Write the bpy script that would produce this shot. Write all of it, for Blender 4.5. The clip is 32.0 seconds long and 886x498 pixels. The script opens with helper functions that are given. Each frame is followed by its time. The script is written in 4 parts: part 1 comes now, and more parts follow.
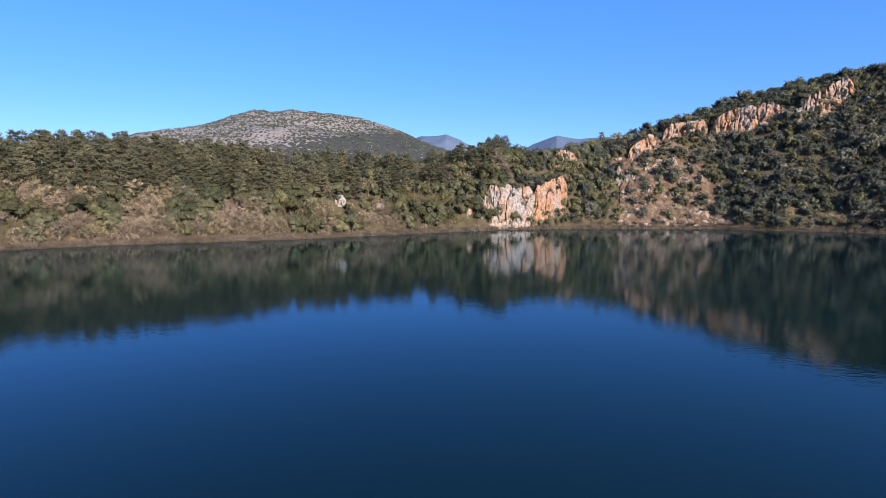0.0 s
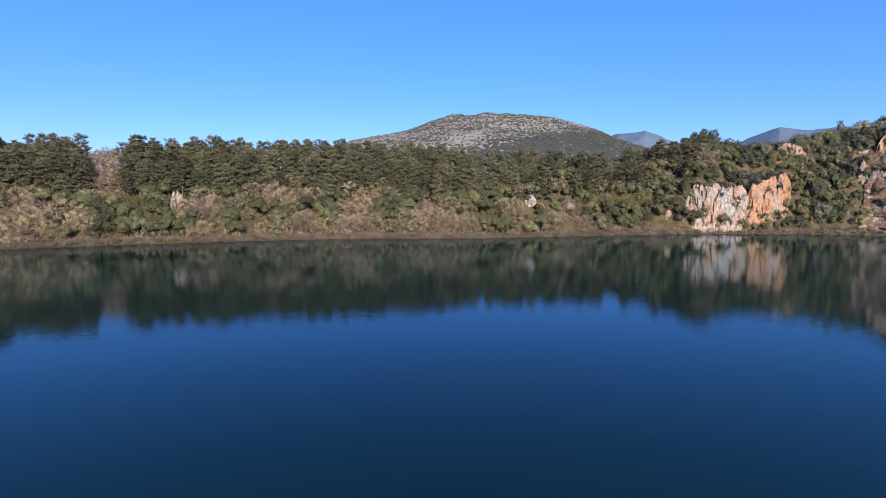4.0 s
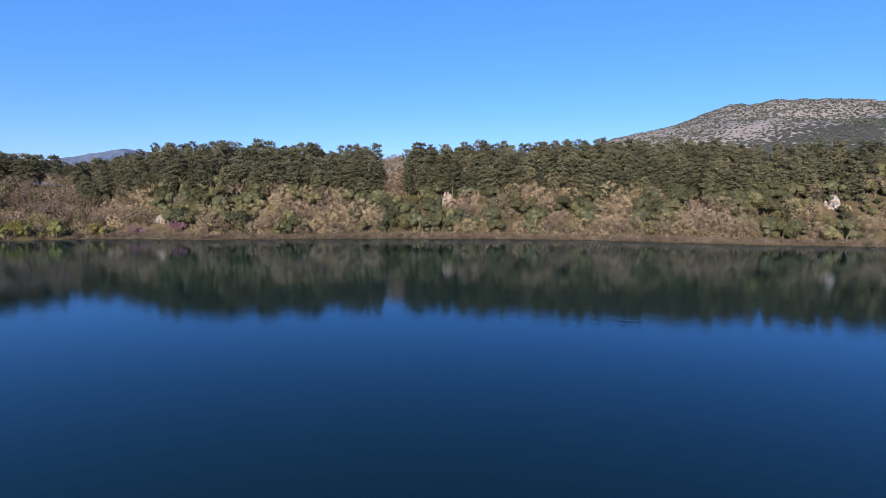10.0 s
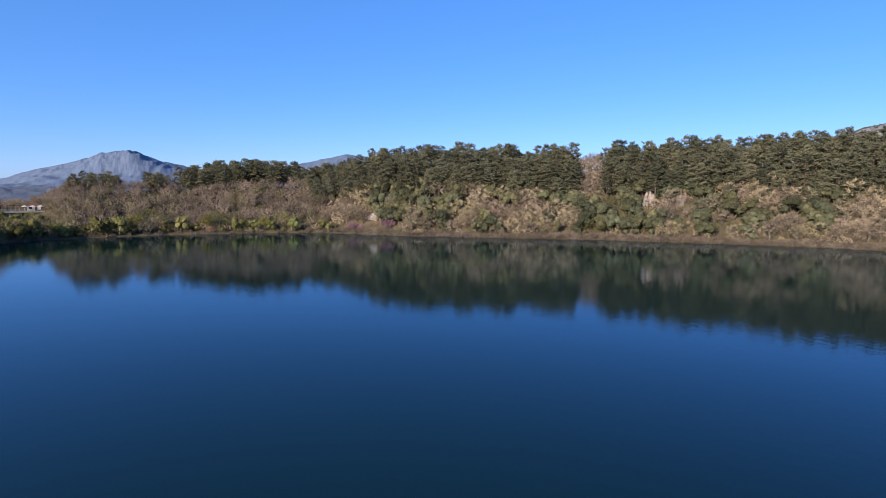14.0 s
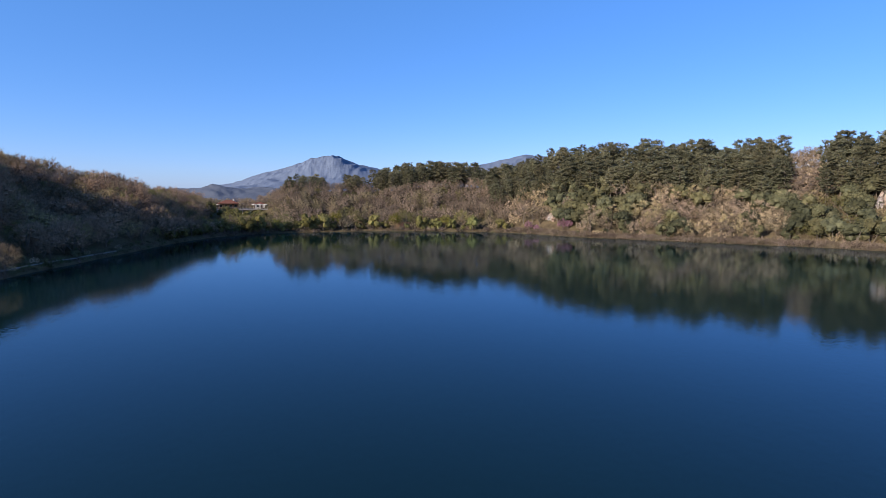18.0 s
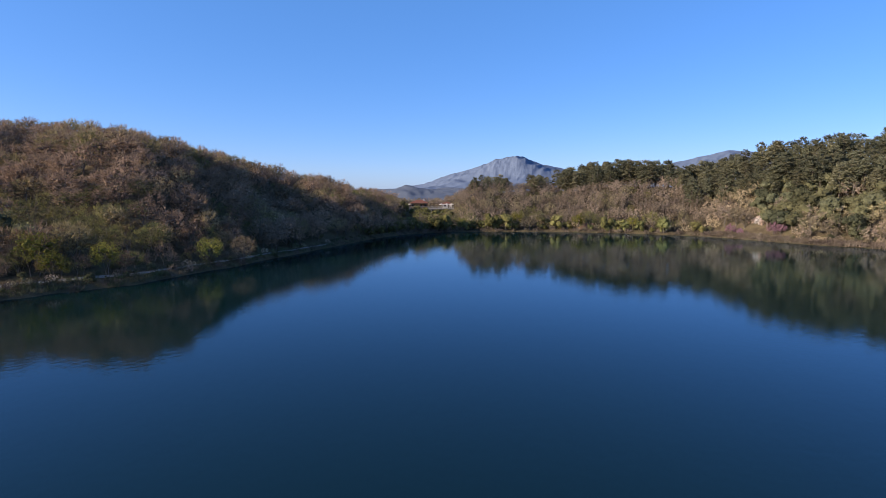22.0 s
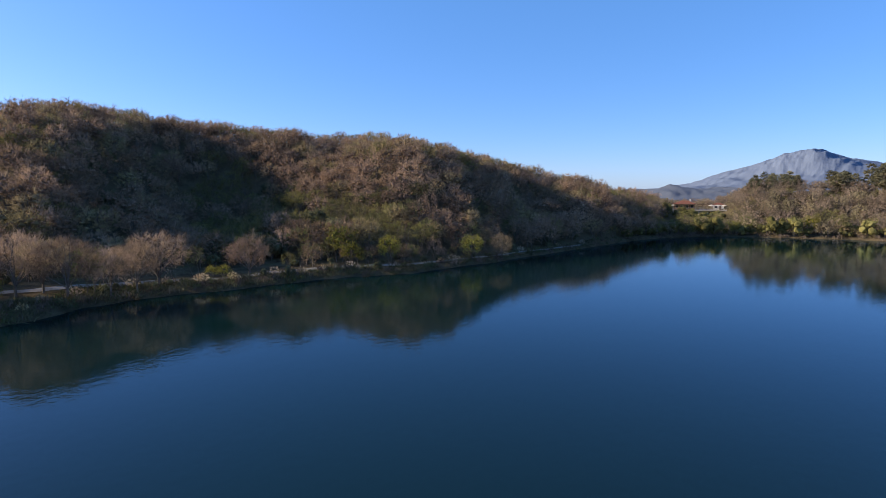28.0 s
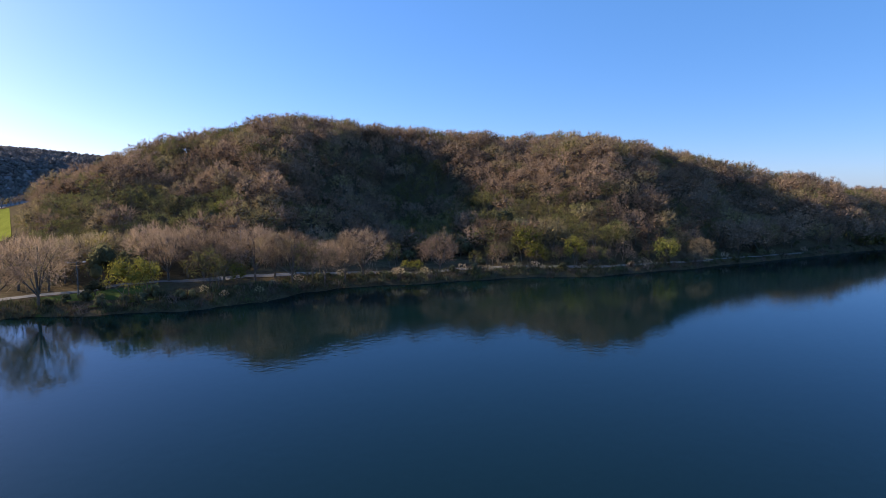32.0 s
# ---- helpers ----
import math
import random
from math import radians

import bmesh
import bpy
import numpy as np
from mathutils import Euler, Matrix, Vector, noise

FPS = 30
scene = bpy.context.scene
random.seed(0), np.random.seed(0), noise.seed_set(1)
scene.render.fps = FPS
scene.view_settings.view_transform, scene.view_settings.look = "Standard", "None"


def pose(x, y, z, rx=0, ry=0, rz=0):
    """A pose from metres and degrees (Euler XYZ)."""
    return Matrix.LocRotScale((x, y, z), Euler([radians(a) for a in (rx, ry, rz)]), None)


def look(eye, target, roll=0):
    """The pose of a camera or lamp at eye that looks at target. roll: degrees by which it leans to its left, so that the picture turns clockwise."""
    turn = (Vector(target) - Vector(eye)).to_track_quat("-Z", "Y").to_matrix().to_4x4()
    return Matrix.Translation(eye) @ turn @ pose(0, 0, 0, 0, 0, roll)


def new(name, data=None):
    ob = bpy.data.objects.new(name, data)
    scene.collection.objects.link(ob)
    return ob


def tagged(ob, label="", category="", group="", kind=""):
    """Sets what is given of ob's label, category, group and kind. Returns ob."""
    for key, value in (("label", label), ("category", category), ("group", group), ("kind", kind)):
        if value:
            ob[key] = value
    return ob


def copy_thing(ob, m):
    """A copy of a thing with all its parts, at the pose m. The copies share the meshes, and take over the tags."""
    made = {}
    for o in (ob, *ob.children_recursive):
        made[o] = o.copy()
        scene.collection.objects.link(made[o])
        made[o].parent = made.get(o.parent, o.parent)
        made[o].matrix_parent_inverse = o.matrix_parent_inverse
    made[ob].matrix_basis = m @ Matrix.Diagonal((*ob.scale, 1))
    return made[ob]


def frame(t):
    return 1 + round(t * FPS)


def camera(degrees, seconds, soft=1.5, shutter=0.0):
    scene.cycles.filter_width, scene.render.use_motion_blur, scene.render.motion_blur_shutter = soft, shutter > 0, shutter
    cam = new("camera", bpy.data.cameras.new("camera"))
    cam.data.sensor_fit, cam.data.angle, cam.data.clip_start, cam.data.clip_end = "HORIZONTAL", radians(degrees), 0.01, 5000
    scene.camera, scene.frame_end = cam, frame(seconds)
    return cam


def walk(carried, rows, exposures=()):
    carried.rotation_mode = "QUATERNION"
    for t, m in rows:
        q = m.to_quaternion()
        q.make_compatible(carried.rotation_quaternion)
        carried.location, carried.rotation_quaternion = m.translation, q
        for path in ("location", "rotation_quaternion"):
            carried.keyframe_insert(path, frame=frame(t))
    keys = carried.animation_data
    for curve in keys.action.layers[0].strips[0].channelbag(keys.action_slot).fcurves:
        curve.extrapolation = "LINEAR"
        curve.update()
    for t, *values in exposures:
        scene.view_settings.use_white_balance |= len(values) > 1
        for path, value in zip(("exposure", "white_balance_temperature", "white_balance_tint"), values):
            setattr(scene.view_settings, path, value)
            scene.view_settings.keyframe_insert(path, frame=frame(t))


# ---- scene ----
cam = camera(77.5, 32.0, soft=0.6)

# ---- the camera hovers 18 m over the lake and turns to its left ----
EYE = 18.0
YAW = [
    (0.0, 0.00), (0.5, 2.65), (1.0, 5.35), (1.5, 7.95), (2.0, 10.34), (2.5, 12.74), (3.0, 15.05), (3.5, 17.31),
    (5.5, 25.76), (6.0, 27.90), (6.5, 30.07), (7.0, 32.29), (7.5, 34.57), (8.0, 36.78), (8.5, 39.07), (9.0, 41.25),
    (9.5, 43.36), (10.0, 45.59), (10.5, 47.93), (11.0, 50.46), (11.5, 52.97), (12.0, 55.45), (12.5, 57.88), (13.0, 60.39),
    (13.5, 63.00), (14.0, 65.55), (14.5, 68.05), (16.5, 76.99), (17.0, 79.21), (17.5, 81.51), (18.0, 83.74), (18.5, 86.19),
    (19.0, 88.62), (19.5, 90.92), (20.0, 93.39), (20.5, 95.68), (21.0, 97.98), (21.5, 100.22), (22.0, 102.46), (22.5, 104.72),
    (23.0, 107.00), (23.5, 109.26), (24.0, 111.47), (24.5, 113.60), (25.0, 115.73), (25.5, 117.87), (27.5, 126.23), (28.0, 128.49),
    (28.5, 130.90), (29.0, 133.18), (29.5, 135.52), (30.0, 137.97), (30.5, 140.47), (31.0, 142.88), (31.5, 145.28), (32.0, 147.62),
]
walk(cam, [(t, pose(0, 0, EYE, 84.42, -0.04, a)) for t, a in YAW],
     exposures=[(0.0, 0.93, 6350, 10), (6.0, 0.78, 6400, 10), (13.0, 0.82, 6450, 10), (19.0, 0.84, 6750, 11), (25.0, 0.95, 7100, 10), (28.0, 1.02, 7250, 9), (32.0, 1.0, 7300, 9)])

# ---- light: clear sky, low afternoon sun behind and to the right of the first view ----
SUN_AZ, SUN_EL = 211.0, 21.5
world = bpy.data.worlds.new("world")
scene.world = world
world.use_nodes = True
wn = world.node_tree
wn.nodes.clear()
sky = wn.nodes.new("ShaderNodeTexSky")
sky.sky_type = 'NISHITA'
sky.sun_disc = False
sky.sun_elevation = radians(SUN_EL)
sky.sun_rotation = radians(360 - SUN_AZ)
sky.altitude = 100
sky.air_density, sky.dust_density, sky.ozone_density = 0.85, 0.55, 3.2
wb = wn.nodes.new("ShaderNodeBackground")
wb.inputs["Strength"].default_value = 0.095
wo = wn.nodes.new("ShaderNodeOutputWorld")
hs = wn.nodes.new("ShaderNodeHueSaturation")
hs.inputs["Saturation"].default_value = 1.25
# a thin even haze over the clear sky
cast = wn.nodes.new("ShaderNodeMix")
cast.data_type, cast.blend_type = 'RGBA', 'MULTIPLY'
cast.inputs[0].default_value = 1.0
cast.inputs[7].default_value = (0.95, 0.92, 1.30, 1)
wn.links.new(sky.outputs[0], hs.inputs["Color"])
wn.links.new(hs.outputs[0], cast.inputs[6])
veil = wn.nodes.new("ShaderNodeMix")
veil.data_type = 'RGBA'
veil.inputs[0].default_value = 0.36
veil.inputs[7].default_value = (0.98, 2.75, 5.9, 1)
wn.links.new(cast.outputs[2], veil.inputs[6])
wn.links.new(veil.outputs[2], wb.inputs[0])
wn.links.new(wb.outputs[0], wo.inputs[0])

sun_data = bpy.data.lights.new("sun", 'SUN')
sun_data.energy, sun_data.angle, sun_data.color = 5.0, radians(0.6), (1.0, 0.88, 0.73)
sun = new("sun", sun_data)
ce = math.cos(radians(SUN_EL))
SUN_DIR = Vector((-math.sin(radians(SUN_AZ)) * ce, math.cos(radians(SUN_AZ)) * ce, math.sin(radians(SUN_EL))))
sun.matrix_world = look(SUN_DIR * 300, (0, 0, 0))


# ---- materials ----
def material(name, rough=0.9, spec=0.2):
    m = bpy.data.materials.new(name)
    m.use_nodes = True
    nt = m.node_tree
    b = nt.nodes["Principled BSDF"]
    b.inputs["Roughness"].default_value = rough
    b.inputs["Specular IOR Level"].default_value = spec
    return m, nt, b


def node(nt, kind, **values):
    n = nt.nodes.new(kind)
    for key, v in values.items():
        n.inputs[key.replace("_", " ")].default_value = v
    return n


def ramp(nt, fac, *stops):
    r = nt.nodes.new("ShaderNodeValToRGB")
    e = r.color_ramp.elements
    while len(e) < len(stops):
        e.new(0.5)
    for el, (p, c) in zip(e, stops):
        el.position, el.color = p, (*c, 1)
    nt.links.new(fac, r.inputs[0])
    return r.outputs[0]


def mixed(nt, fac, a, b, mode='MIX'):
    n = nt.nodes.new("ShaderNodeMix")
    n.data_type, n.blend_type = 'RGBA', mode
    for sock, v in ((n.inputs[0], fac), (n.inputs[6], a), (n.inputs[7], b)):
        if hasattr(v, "is_linked"):
            nt.links.new(v, sock)
        elif isinstance(v, tuple):
            sock.default_value = (*v, 1)
        else:
            sock.default_value = v
    return n.outputs[2]


def place(nt):
    g = nt.nodes.new("ShaderNodeNewGeometry")
    return g.outputs["Position"]


def noise_at(nt, vec, scale, detail=4.0, rough=0.55):
    n = node(nt, "ShaderNodeTexNoise", Scale=scale, Detail=detail, Roughness=rough)
    nt.links.new(vec, n.inputs["Vector"])
    return n.outputs["Fac"]


def scaled(nt, vec, sx, sy, sz):
    m = nt.nodes.new("ShaderNodeVectorMath")
    m.operation = 'MULTIPLY'
    m.inputs[1].default_value = (sx, sy, sz)
    nt.links.new(vec, m.inputs[0])
    return m.outputs[0]


def bumped(nt, b, height, strength, dist):
    n = node(nt, "ShaderNodeBump", Strength=strength, Distance=dist)
    nt.links.new(height, n.inputs["Height"])
    nt.links.new(n.outputs[0], b.inputs["Normal"])


def foliage(name, stops, through_light=0.0, grain=1.3, spread=0.22, sheen=0.0):
    """Colours vary from tree to tree (tint, or the object's own random) and from sprig to sprig."""
    m, nt, b = material(name, 0.9, sheen)
    at = nt.nodes.new("ShaderNodeAttribute")
    at.attribute_name = "tint"
    oi = nt.nodes.new("ShaderNodeObjectInfo")
    ad = nt.nodes.new("ShaderNodeMath")
    ad.operation = 'ADD'
    nt.links.new(at.outputs["Fac"], ad.inputs[0])
    nt.links.new(oi.outputs["Random"], ad.inputs[1])
    fr = nt.nodes.new("ShaderNodeMath")
    fr.operation = 'FRACT'
    nt.links.new(ad.outputs[0], fr.inputs[0])
    col = ramp(nt, fr.outputs[0], *stops)
    geo = nt.nodes.new("ShaderNodeNewGeometry")
    isl = ramp(nt, geo.outputs["Random Per Island"], (0.0, (1 - spread,) * 3), (1.0, (1 + spread,) * 3))
    col = mixed(nt, 1.0, col, isl, 'MULTIPLY')
    tw = nt.nodes.new("ShaderNodeMath")
    tw.operation = 'MULTIPLY'
    tw.inputs[1].default_value = 7.31
    nt.links.new(ad.outputs[0], tw.inputs[0])
    fr2 = nt.nodes.new("ShaderNodeMath")
    fr2.operation = 'FRACT'
    nt.links.new(tw.outputs[0], fr2.inputs[0])
    shade = ramp(nt, fr2.outputs[0], (0.0, (0.68, 0.68, 0.68)), (1.0, (1.3, 1.3, 1.3)))
    col = mixed(nt, 1.0, col, shade, 'MULTIPLY')
    nz = ramp(nt, noise_at(nt, geo.outputs["Position"], 1.0 / grain, 2), (0.3, (0.75, 0.75, 0.75)), (0.7, (1.15, 1.15, 1.1)))
    col = mixed(nt, 1.0, col, nz, 'MULTIPLY')
    nt.links.new(col, b.inputs["Base Color"])
    if through_light:
        tr = nt.nodes.new("ShaderNodeBsdfTranslucent")
        nt.links.new(col, tr.inputs["Color"])
        mx = node(nt, "ShaderNodeMixShader", Fac=through_light)
        nt.links.new(b.outputs[0], mx.inputs[1])
        nt.links.new(tr.outputs[0], mx.inputs[2])
        nt.links.new(mx.outputs[0], nt.nodes["Material Output"].inputs["Surface"])
    return m


PINE = foliage("pine_needles", [(0.0, (0.114, 0.116, 0.078)), (0.5, (0.148, 0.144, 0.092)), (0.8, (0.178, 0.162, 0.102)), (1.0, (0.126, 0.130, 0.088))], 0.42, spread=0.2)
EVER = foliage("evergreen_leaves", [(0.0, (0.090, 0.096, 0.062)), (0.4, (0.126, 0.126, 0.074)), (0.7, (0.174, 0.160, 0.086)), (0.9, (0.148, 0.146, 0.088)), (1.0, (0.104, 0.112, 0.072))], 0.42)
MAQUIS = foliage("maquis_leaves", [(0.0, (0.090, 0.098, 0.084)), (0.3, (0.132, 0.138, 0.112)), (0.5, (0.112, 0.124, 0.084)), (0.75, (0.200, 0.190, 0.156)), (0.9, (0.230, 0.214, 0.106)), (1.0, (0.112, 0.126, 0.102))], 0.5)
TWIG = foliage("bare_twigs", [(0.0, (0.252, 0.171, 0.125)), (0.35, (0.314, 0.220, 0.159)), (0.65, (0.269, 0.189, 0.140)), (0.86, (0.286, 0.237, 0.118)), (1.0, (0.230, 0.156, 0.123))], 0.3)
GROVE = foliage("grove_twigs", [(0.0, (0.232, 0.176, 0.138)), (0.35, (0.285, 0.220, 0.170)), (0.65, (0.246, 0.190, 0.152)), (0.86, (0.262, 0.226, 0.132)), (1.0, (0.214, 0.160, 0.134))], 0.35)
BUDS = foliage("budding_twigs", [(0.0, (0.270, 0.194, 0.146)), (0.5, (0.318, 0.236, 0.176)), (0.8, (0.285, 0.224, 0.142)), (1.0, (0.250, 0.178, 0.140))], 0.4)
TAN = foliage("tan_twigs", [(0.0, (0.356, 0.278, 0.205)), (0.2, (0.462, 0.362, 0.258)), (0.4, (0.412, 0.346, 0.195)), (0.6, (0.500, 0.395, 0.282)), (0.8, (0.404, 0.304, 0.240)), (1.0, (0.452, 0.370, 0.246))], 0.45)
WILLOW = foliage("fresh_leaves", [(0.0, (0.185, 0.172, 0.045)), (0.5, (0.235, 0.212, 0.052)), (1.0, (0.165, 0.160, 0.050))], 0.35)
SPRING = foliage("young_leaves", [(0.0, (0.150, 0.142, 0.058)), (0.5, (0.190, 0.170, 0.068)), (0.8, (0.140, 0.145, 0.060)), (1.0, (0.165, 0.150, 0.075))], 0.3)
SCRUB = foliage("far_scrub", [(0.0, (0.055, 0.062, 0.052)), (1.0, (0.085, 0.090, 0.074))], 0.0, sheen=0.0)
# near-bank brush: the shade of that bank is put into a darker olive
SHADE_SEDGE = foliage("dark_sedge", [(0.0, (0.068, 0.075, 0.042)), (0.6, (0.112, 0.102, 0.060)), (1.0, (0.090, 0.112, 0.045))], 0.1)
# raised colour and translucency stand in for haze over the backlit ridge
HAZE_WOODS = foliage("far_woods", [(0.0, (0.320, 0.296, 0.289)), (1.0, (0.416, 0.376, 0.357))], 0.75, sheen=0.0, spread=0.2)
BLOSSOM = foliage("pink_blossom", [(0.0, (0.280, 0.150, 0.200)), (1.0, (0.340, 0.190, 0.250))], 0.25)
BRUSH = foliage("dry_brush", [(0.0, (0.120, 0.092, 0.076)), (0.6, (0.165, 0.128, 0.104)), (1.0, (0.150, 0.125, 0.088))], 0.1)


def bark_material():
    m, nt, b = material("bark", 0.95)
    p = place(nt)
    col = ramp(nt, noise_at(nt, scaled(nt, p, 4, 4, 0.8), 1.5, 5), (0.3, (0.07, 0.055, 0.045)), (0.7, (0.19, 0.16, 0.13)))
    nt.links.new(col, b.inputs["Base Color"])
    return m


def ground_material():
    m, nt, b = material("earth_and_leaf_litter", 0.95, 0.0)
    p = place(nt)
    col = ramp(nt, noise_at(nt, p, 0.25, 6), (0.3, (0.060, 0.046, 0.030)), (0.55, (0.110, 0.086, 0.054)), (0.75, (0.088, 0.086, 0.042)))
    fine = ramp(nt, noise_at(nt, p, 2.2, 5, 0.7), (0.3, (0.6, 0.6, 0.6)), (0.7, (1.2, 1.2, 1.2)))
    col = mixed(nt, 1.0, col, fine, 'MULTIPLY')
    nt.links.new(col, b.inputs["Base Color"])
    bumped(nt, b, noise_at(nt, p, 1.5, 6, 0.7), 0.6, 0.4)
    return m


def rock_material(name, stain=0.5, rusty=1.0, bright=1.0):
    """Grey limestone with rust-coloured streaks; stain: how much of it they cover, rusty: how strong they are."""
    m, nt, b = material(name, 0.9)
    p = place(nt)
    streak = scaled(nt, p, 1, 1, 0.22)
    tone = lambda c: tuple(v * bright for v in c)
    grey = ramp(nt, noise_at(nt, p, 0.5, 8, 0.65), (0.28, tone((0.15, 0.138, 0.132))), (0.5, tone((0.33, 0.303, 0.285))), (0.75, tone((0.52, 0.475, 0.44))))
    pale, deep = ((0.28, 0.20, 0.155), (0.42, 0.32, 0.25), (0.50, 0.42, 0.35)), ((0.24, 0.115, 0.065), (0.42, 0.22, 0.125), (0.48, 0.32, 0.215))
    mid = [tuple(a + (c - a) * rusty for a, c in zip(x, y)) for x, y in zip(pale, deep)]
    rust = ramp(nt, noise_at(nt, streak, 0.9, 6, 0.6), (0.25, mid[0]), (0.5, mid[1]), (0.75, mid[2]))
    edge = 0.62 - 0.25 * stain
    where = ramp(nt, noise_at(nt, streak, 0.22, 5, 0.6), (edge - 0.12, (0, 0, 0)), (edge + 0.1, (1, 1, 1)))
    col = mixed(nt, where, grey, rust)
    crack = ramp(nt, noise_at(nt, scaled(nt, p, 1, 1, 0.35), 1.6, 8, 0.75), (0.34, (0.28, 0.26, 0.25)), (0.54, (1, 1, 1)))
    col = mixed(nt, 1.0, col, crack, 'MULTIPLY')
    nt.links.new(col, b.inputs["Base Color"])
    bumped(nt, b, noise_at(nt, p, 1.1, 8, 0.75), 0.9, 0.8)
    return m


def scree_material():
    m, nt, b = material("scree", 0.95)
    p = place(nt)
    col = ramp(nt, noise_at(nt, p, 0.35, 7, 0.65), (0.3, (0.065, 0.043, 0.030)), (0.47, (0.155, 0.098, 0.062)), (0.56, (0.195, 0.135, 0.094)), (0.68, (0.25, 0.222, 0.198)))
    fine = ramp(nt, noise_at(nt, p, 2.5, 6, 0.75), (0.3, (0.55, 0.55, 0.55)), (0.7, (1.25, 1.25, 1.25)))
    nt.links.new(mixed(nt, 1.0, col, fine, 'MULTIPLY'), b.inputs["Base Color"])
    bumped(nt, b, noise_at(nt, p, 1.8, 8, 0.75), 1.0, 0.9)
    return m


def water_material():
    """Deep water: dark blue-green body under a mirror that grows towards grazing sight."""
    m, nt, b = material("lake_water", 0.6, 0.0)
    p = place(nt)
    col = ramp(nt, noise_at(nt, p, 0.012, 3), (0.3, (0.0017, 0.0100, 0.0110)), (0.7, (0.0024, 0.0130, 0.0130)))
    nt.links.new(col, b.inputs["Base Color"])
    gloss = nt.nodes.new("ShaderNodeBsdfGlossy")
    gloss.inputs["Color"].default_value = (0.70, 0.85, 1.0, 1)
    gloss.inputs["Roughness"].default_value = 0.01
    fres = node(nt, "ShaderNodeFresnel", IOR=1.295)
    bump = node(nt, "ShaderNodeBump", Strength=0.048, Distance=0.25)
    wave = nt.nodes.new("ShaderNodeMath")
    wave.operation = 'MULTIPLY_ADD'
    nt.links.new(noise_at(nt, p, 0.25, 2), wave.inputs[0])
    wave.inputs[1].default_value = 0.5
    nt.links.new(noise_at(nt, p, 1.1, 3, 0.6), wave.inputs[2])
    nt.links.new(wave.outputs[0], bump.inputs["Height"])
    for n in (gloss, fres):
        nt.links.new(bump.outputs[0], n.inputs["Normal"])
    mx = nt.nodes.new("ShaderNodeMixShader")
    nt.links.new(fres.outputs[0], mx.inputs[0])
    nt.links.new(b.outputs[0], mx.inputs[1])
    nt.links.new(gloss.outputs[0], mx.inputs[2])
    nt.links.new(mx.outputs[0], nt.nodes["Material Output"].inputs["Surface"])
    return m


def mountain_material(name, rock, scrub, size, cover, dots=0.0, woods=None):
    """Bare rock and scrub in patches; dots: round bushes this many to the metre; woods: height below which they close, falling to the west."""
    m, nt, b = material(name, 0.95, 0.1)
    p = place(nt)
    n1 = noise_at(nt, p, size, 8, 0.7)
    n2 = noise_at(nt, p, size * 0.12, 5, 0.6)
    ad = nt.nodes.new("ShaderNodeMath")
    ad.operation = 'MULTIPLY_ADD'
    nt.links.new(n2, ad.inputs[0])
    ad.inputs[1].default_value = 1.3
    nt.links.new(n1, ad.inputs[2])
    col = ramp(nt, ad.outputs[0], (cover - 0.08, rock), (cover + 0.06, scrub))
    if dots:
        vor = node(nt, "ShaderNodeTexVoronoi", Scale=dots)
        nt.links.new(p, vor.inputs["Vector"])
        reach = nt.nodes.new("ShaderNodeMath")
        reach.operation = 'MULTIPLY_ADD'
        nt.links.new(n2, reach.inputs[0])
        reach.inputs[1].default_value = -0.62
        nt.links.new(vor.outputs["Distance"], reach.inputs[2])
        if woods:
            tilted = nt.nodes.new("ShaderNodeVectorMath")
            tilted.operation = 'DOT_PRODUCT'
            tilted.inputs[1].default_value = (-0.4, 0, 1)
            nt.links.new(p, tilted.inputs[0])
            low = nt.nodes.new("ShaderNodeMapRange")
            low.inputs["From Min"].default_value, low.inputs["From Max"].default_value = woods - 25, woods + 40
            low.inputs["To Min"].default_value, low.inputs["To Max"].default_value = -0.5, 0.0
            nt.links.new(tilted.outputs["Value"], low.inputs["Value"])
            down = nt.nodes.new("ShaderNodeMath")
            nt.links.new(reach.outputs[0], down.inputs[0])
            nt.links.new(low.outputs[0], down.inputs[1])
            reach = down
        bush = ramp(nt, reach.outputs[0], (0.0, (1, 1, 1)), (0.1, (0, 0, 0)))
        col = mixed(nt, bush, col, tuple(c * 0.62 for c in scrub))
    nt.links.new(col, b.inputs["Base Color"])
    bumped(nt, b, n1, 0.7, 6.0)
    return m


def plain(name, col, rough=0.8, vary=0.25, scale=1.5):
    m, nt, b = material(name, rough, 0.3 if rough < 0.75 else 0.0)
    lo, hi = tuple(c * (1 - vary) for c in col), tuple(c * (1 + vary) for c in col)
    nt.links.new(ramp(nt, noise_at(nt, place(nt), scale, 5), (0.3, lo), (0.7, hi)), b.inputs["Base Color"])
    return m


BARK = bark_material()
EARTH = ground_material()
WATER = water_material()
ROCK = rock_material("limestone_cliff", 0.34, 0.55)
RUST = rock_material("rust_stained_cliff", 0.6, 1.0)
PALE = rock_material("pale_limestone", 0.05, 0.2, 1.25)
SCREE = scree_material()
GRAVEL = plain("pale_gravel", (0.21, 0.195, 0.18), 0.95, 0.2, 3)
BANK_GRASS = plain("bank_grass", (0.07, 0.095, 0.03), 0.9, 0.35, 0.6)
GRASS = plain("meadow_grass", (0.15, 0.165, 0.035), 0.9, 0.3, 0.2)


# ---- shape of the land: heights over the lake, by direction and distance ----
def table_noise(seed):
    return np.random.RandomState(seed).rand(256, 256)


LATTICE = table_noise(5)


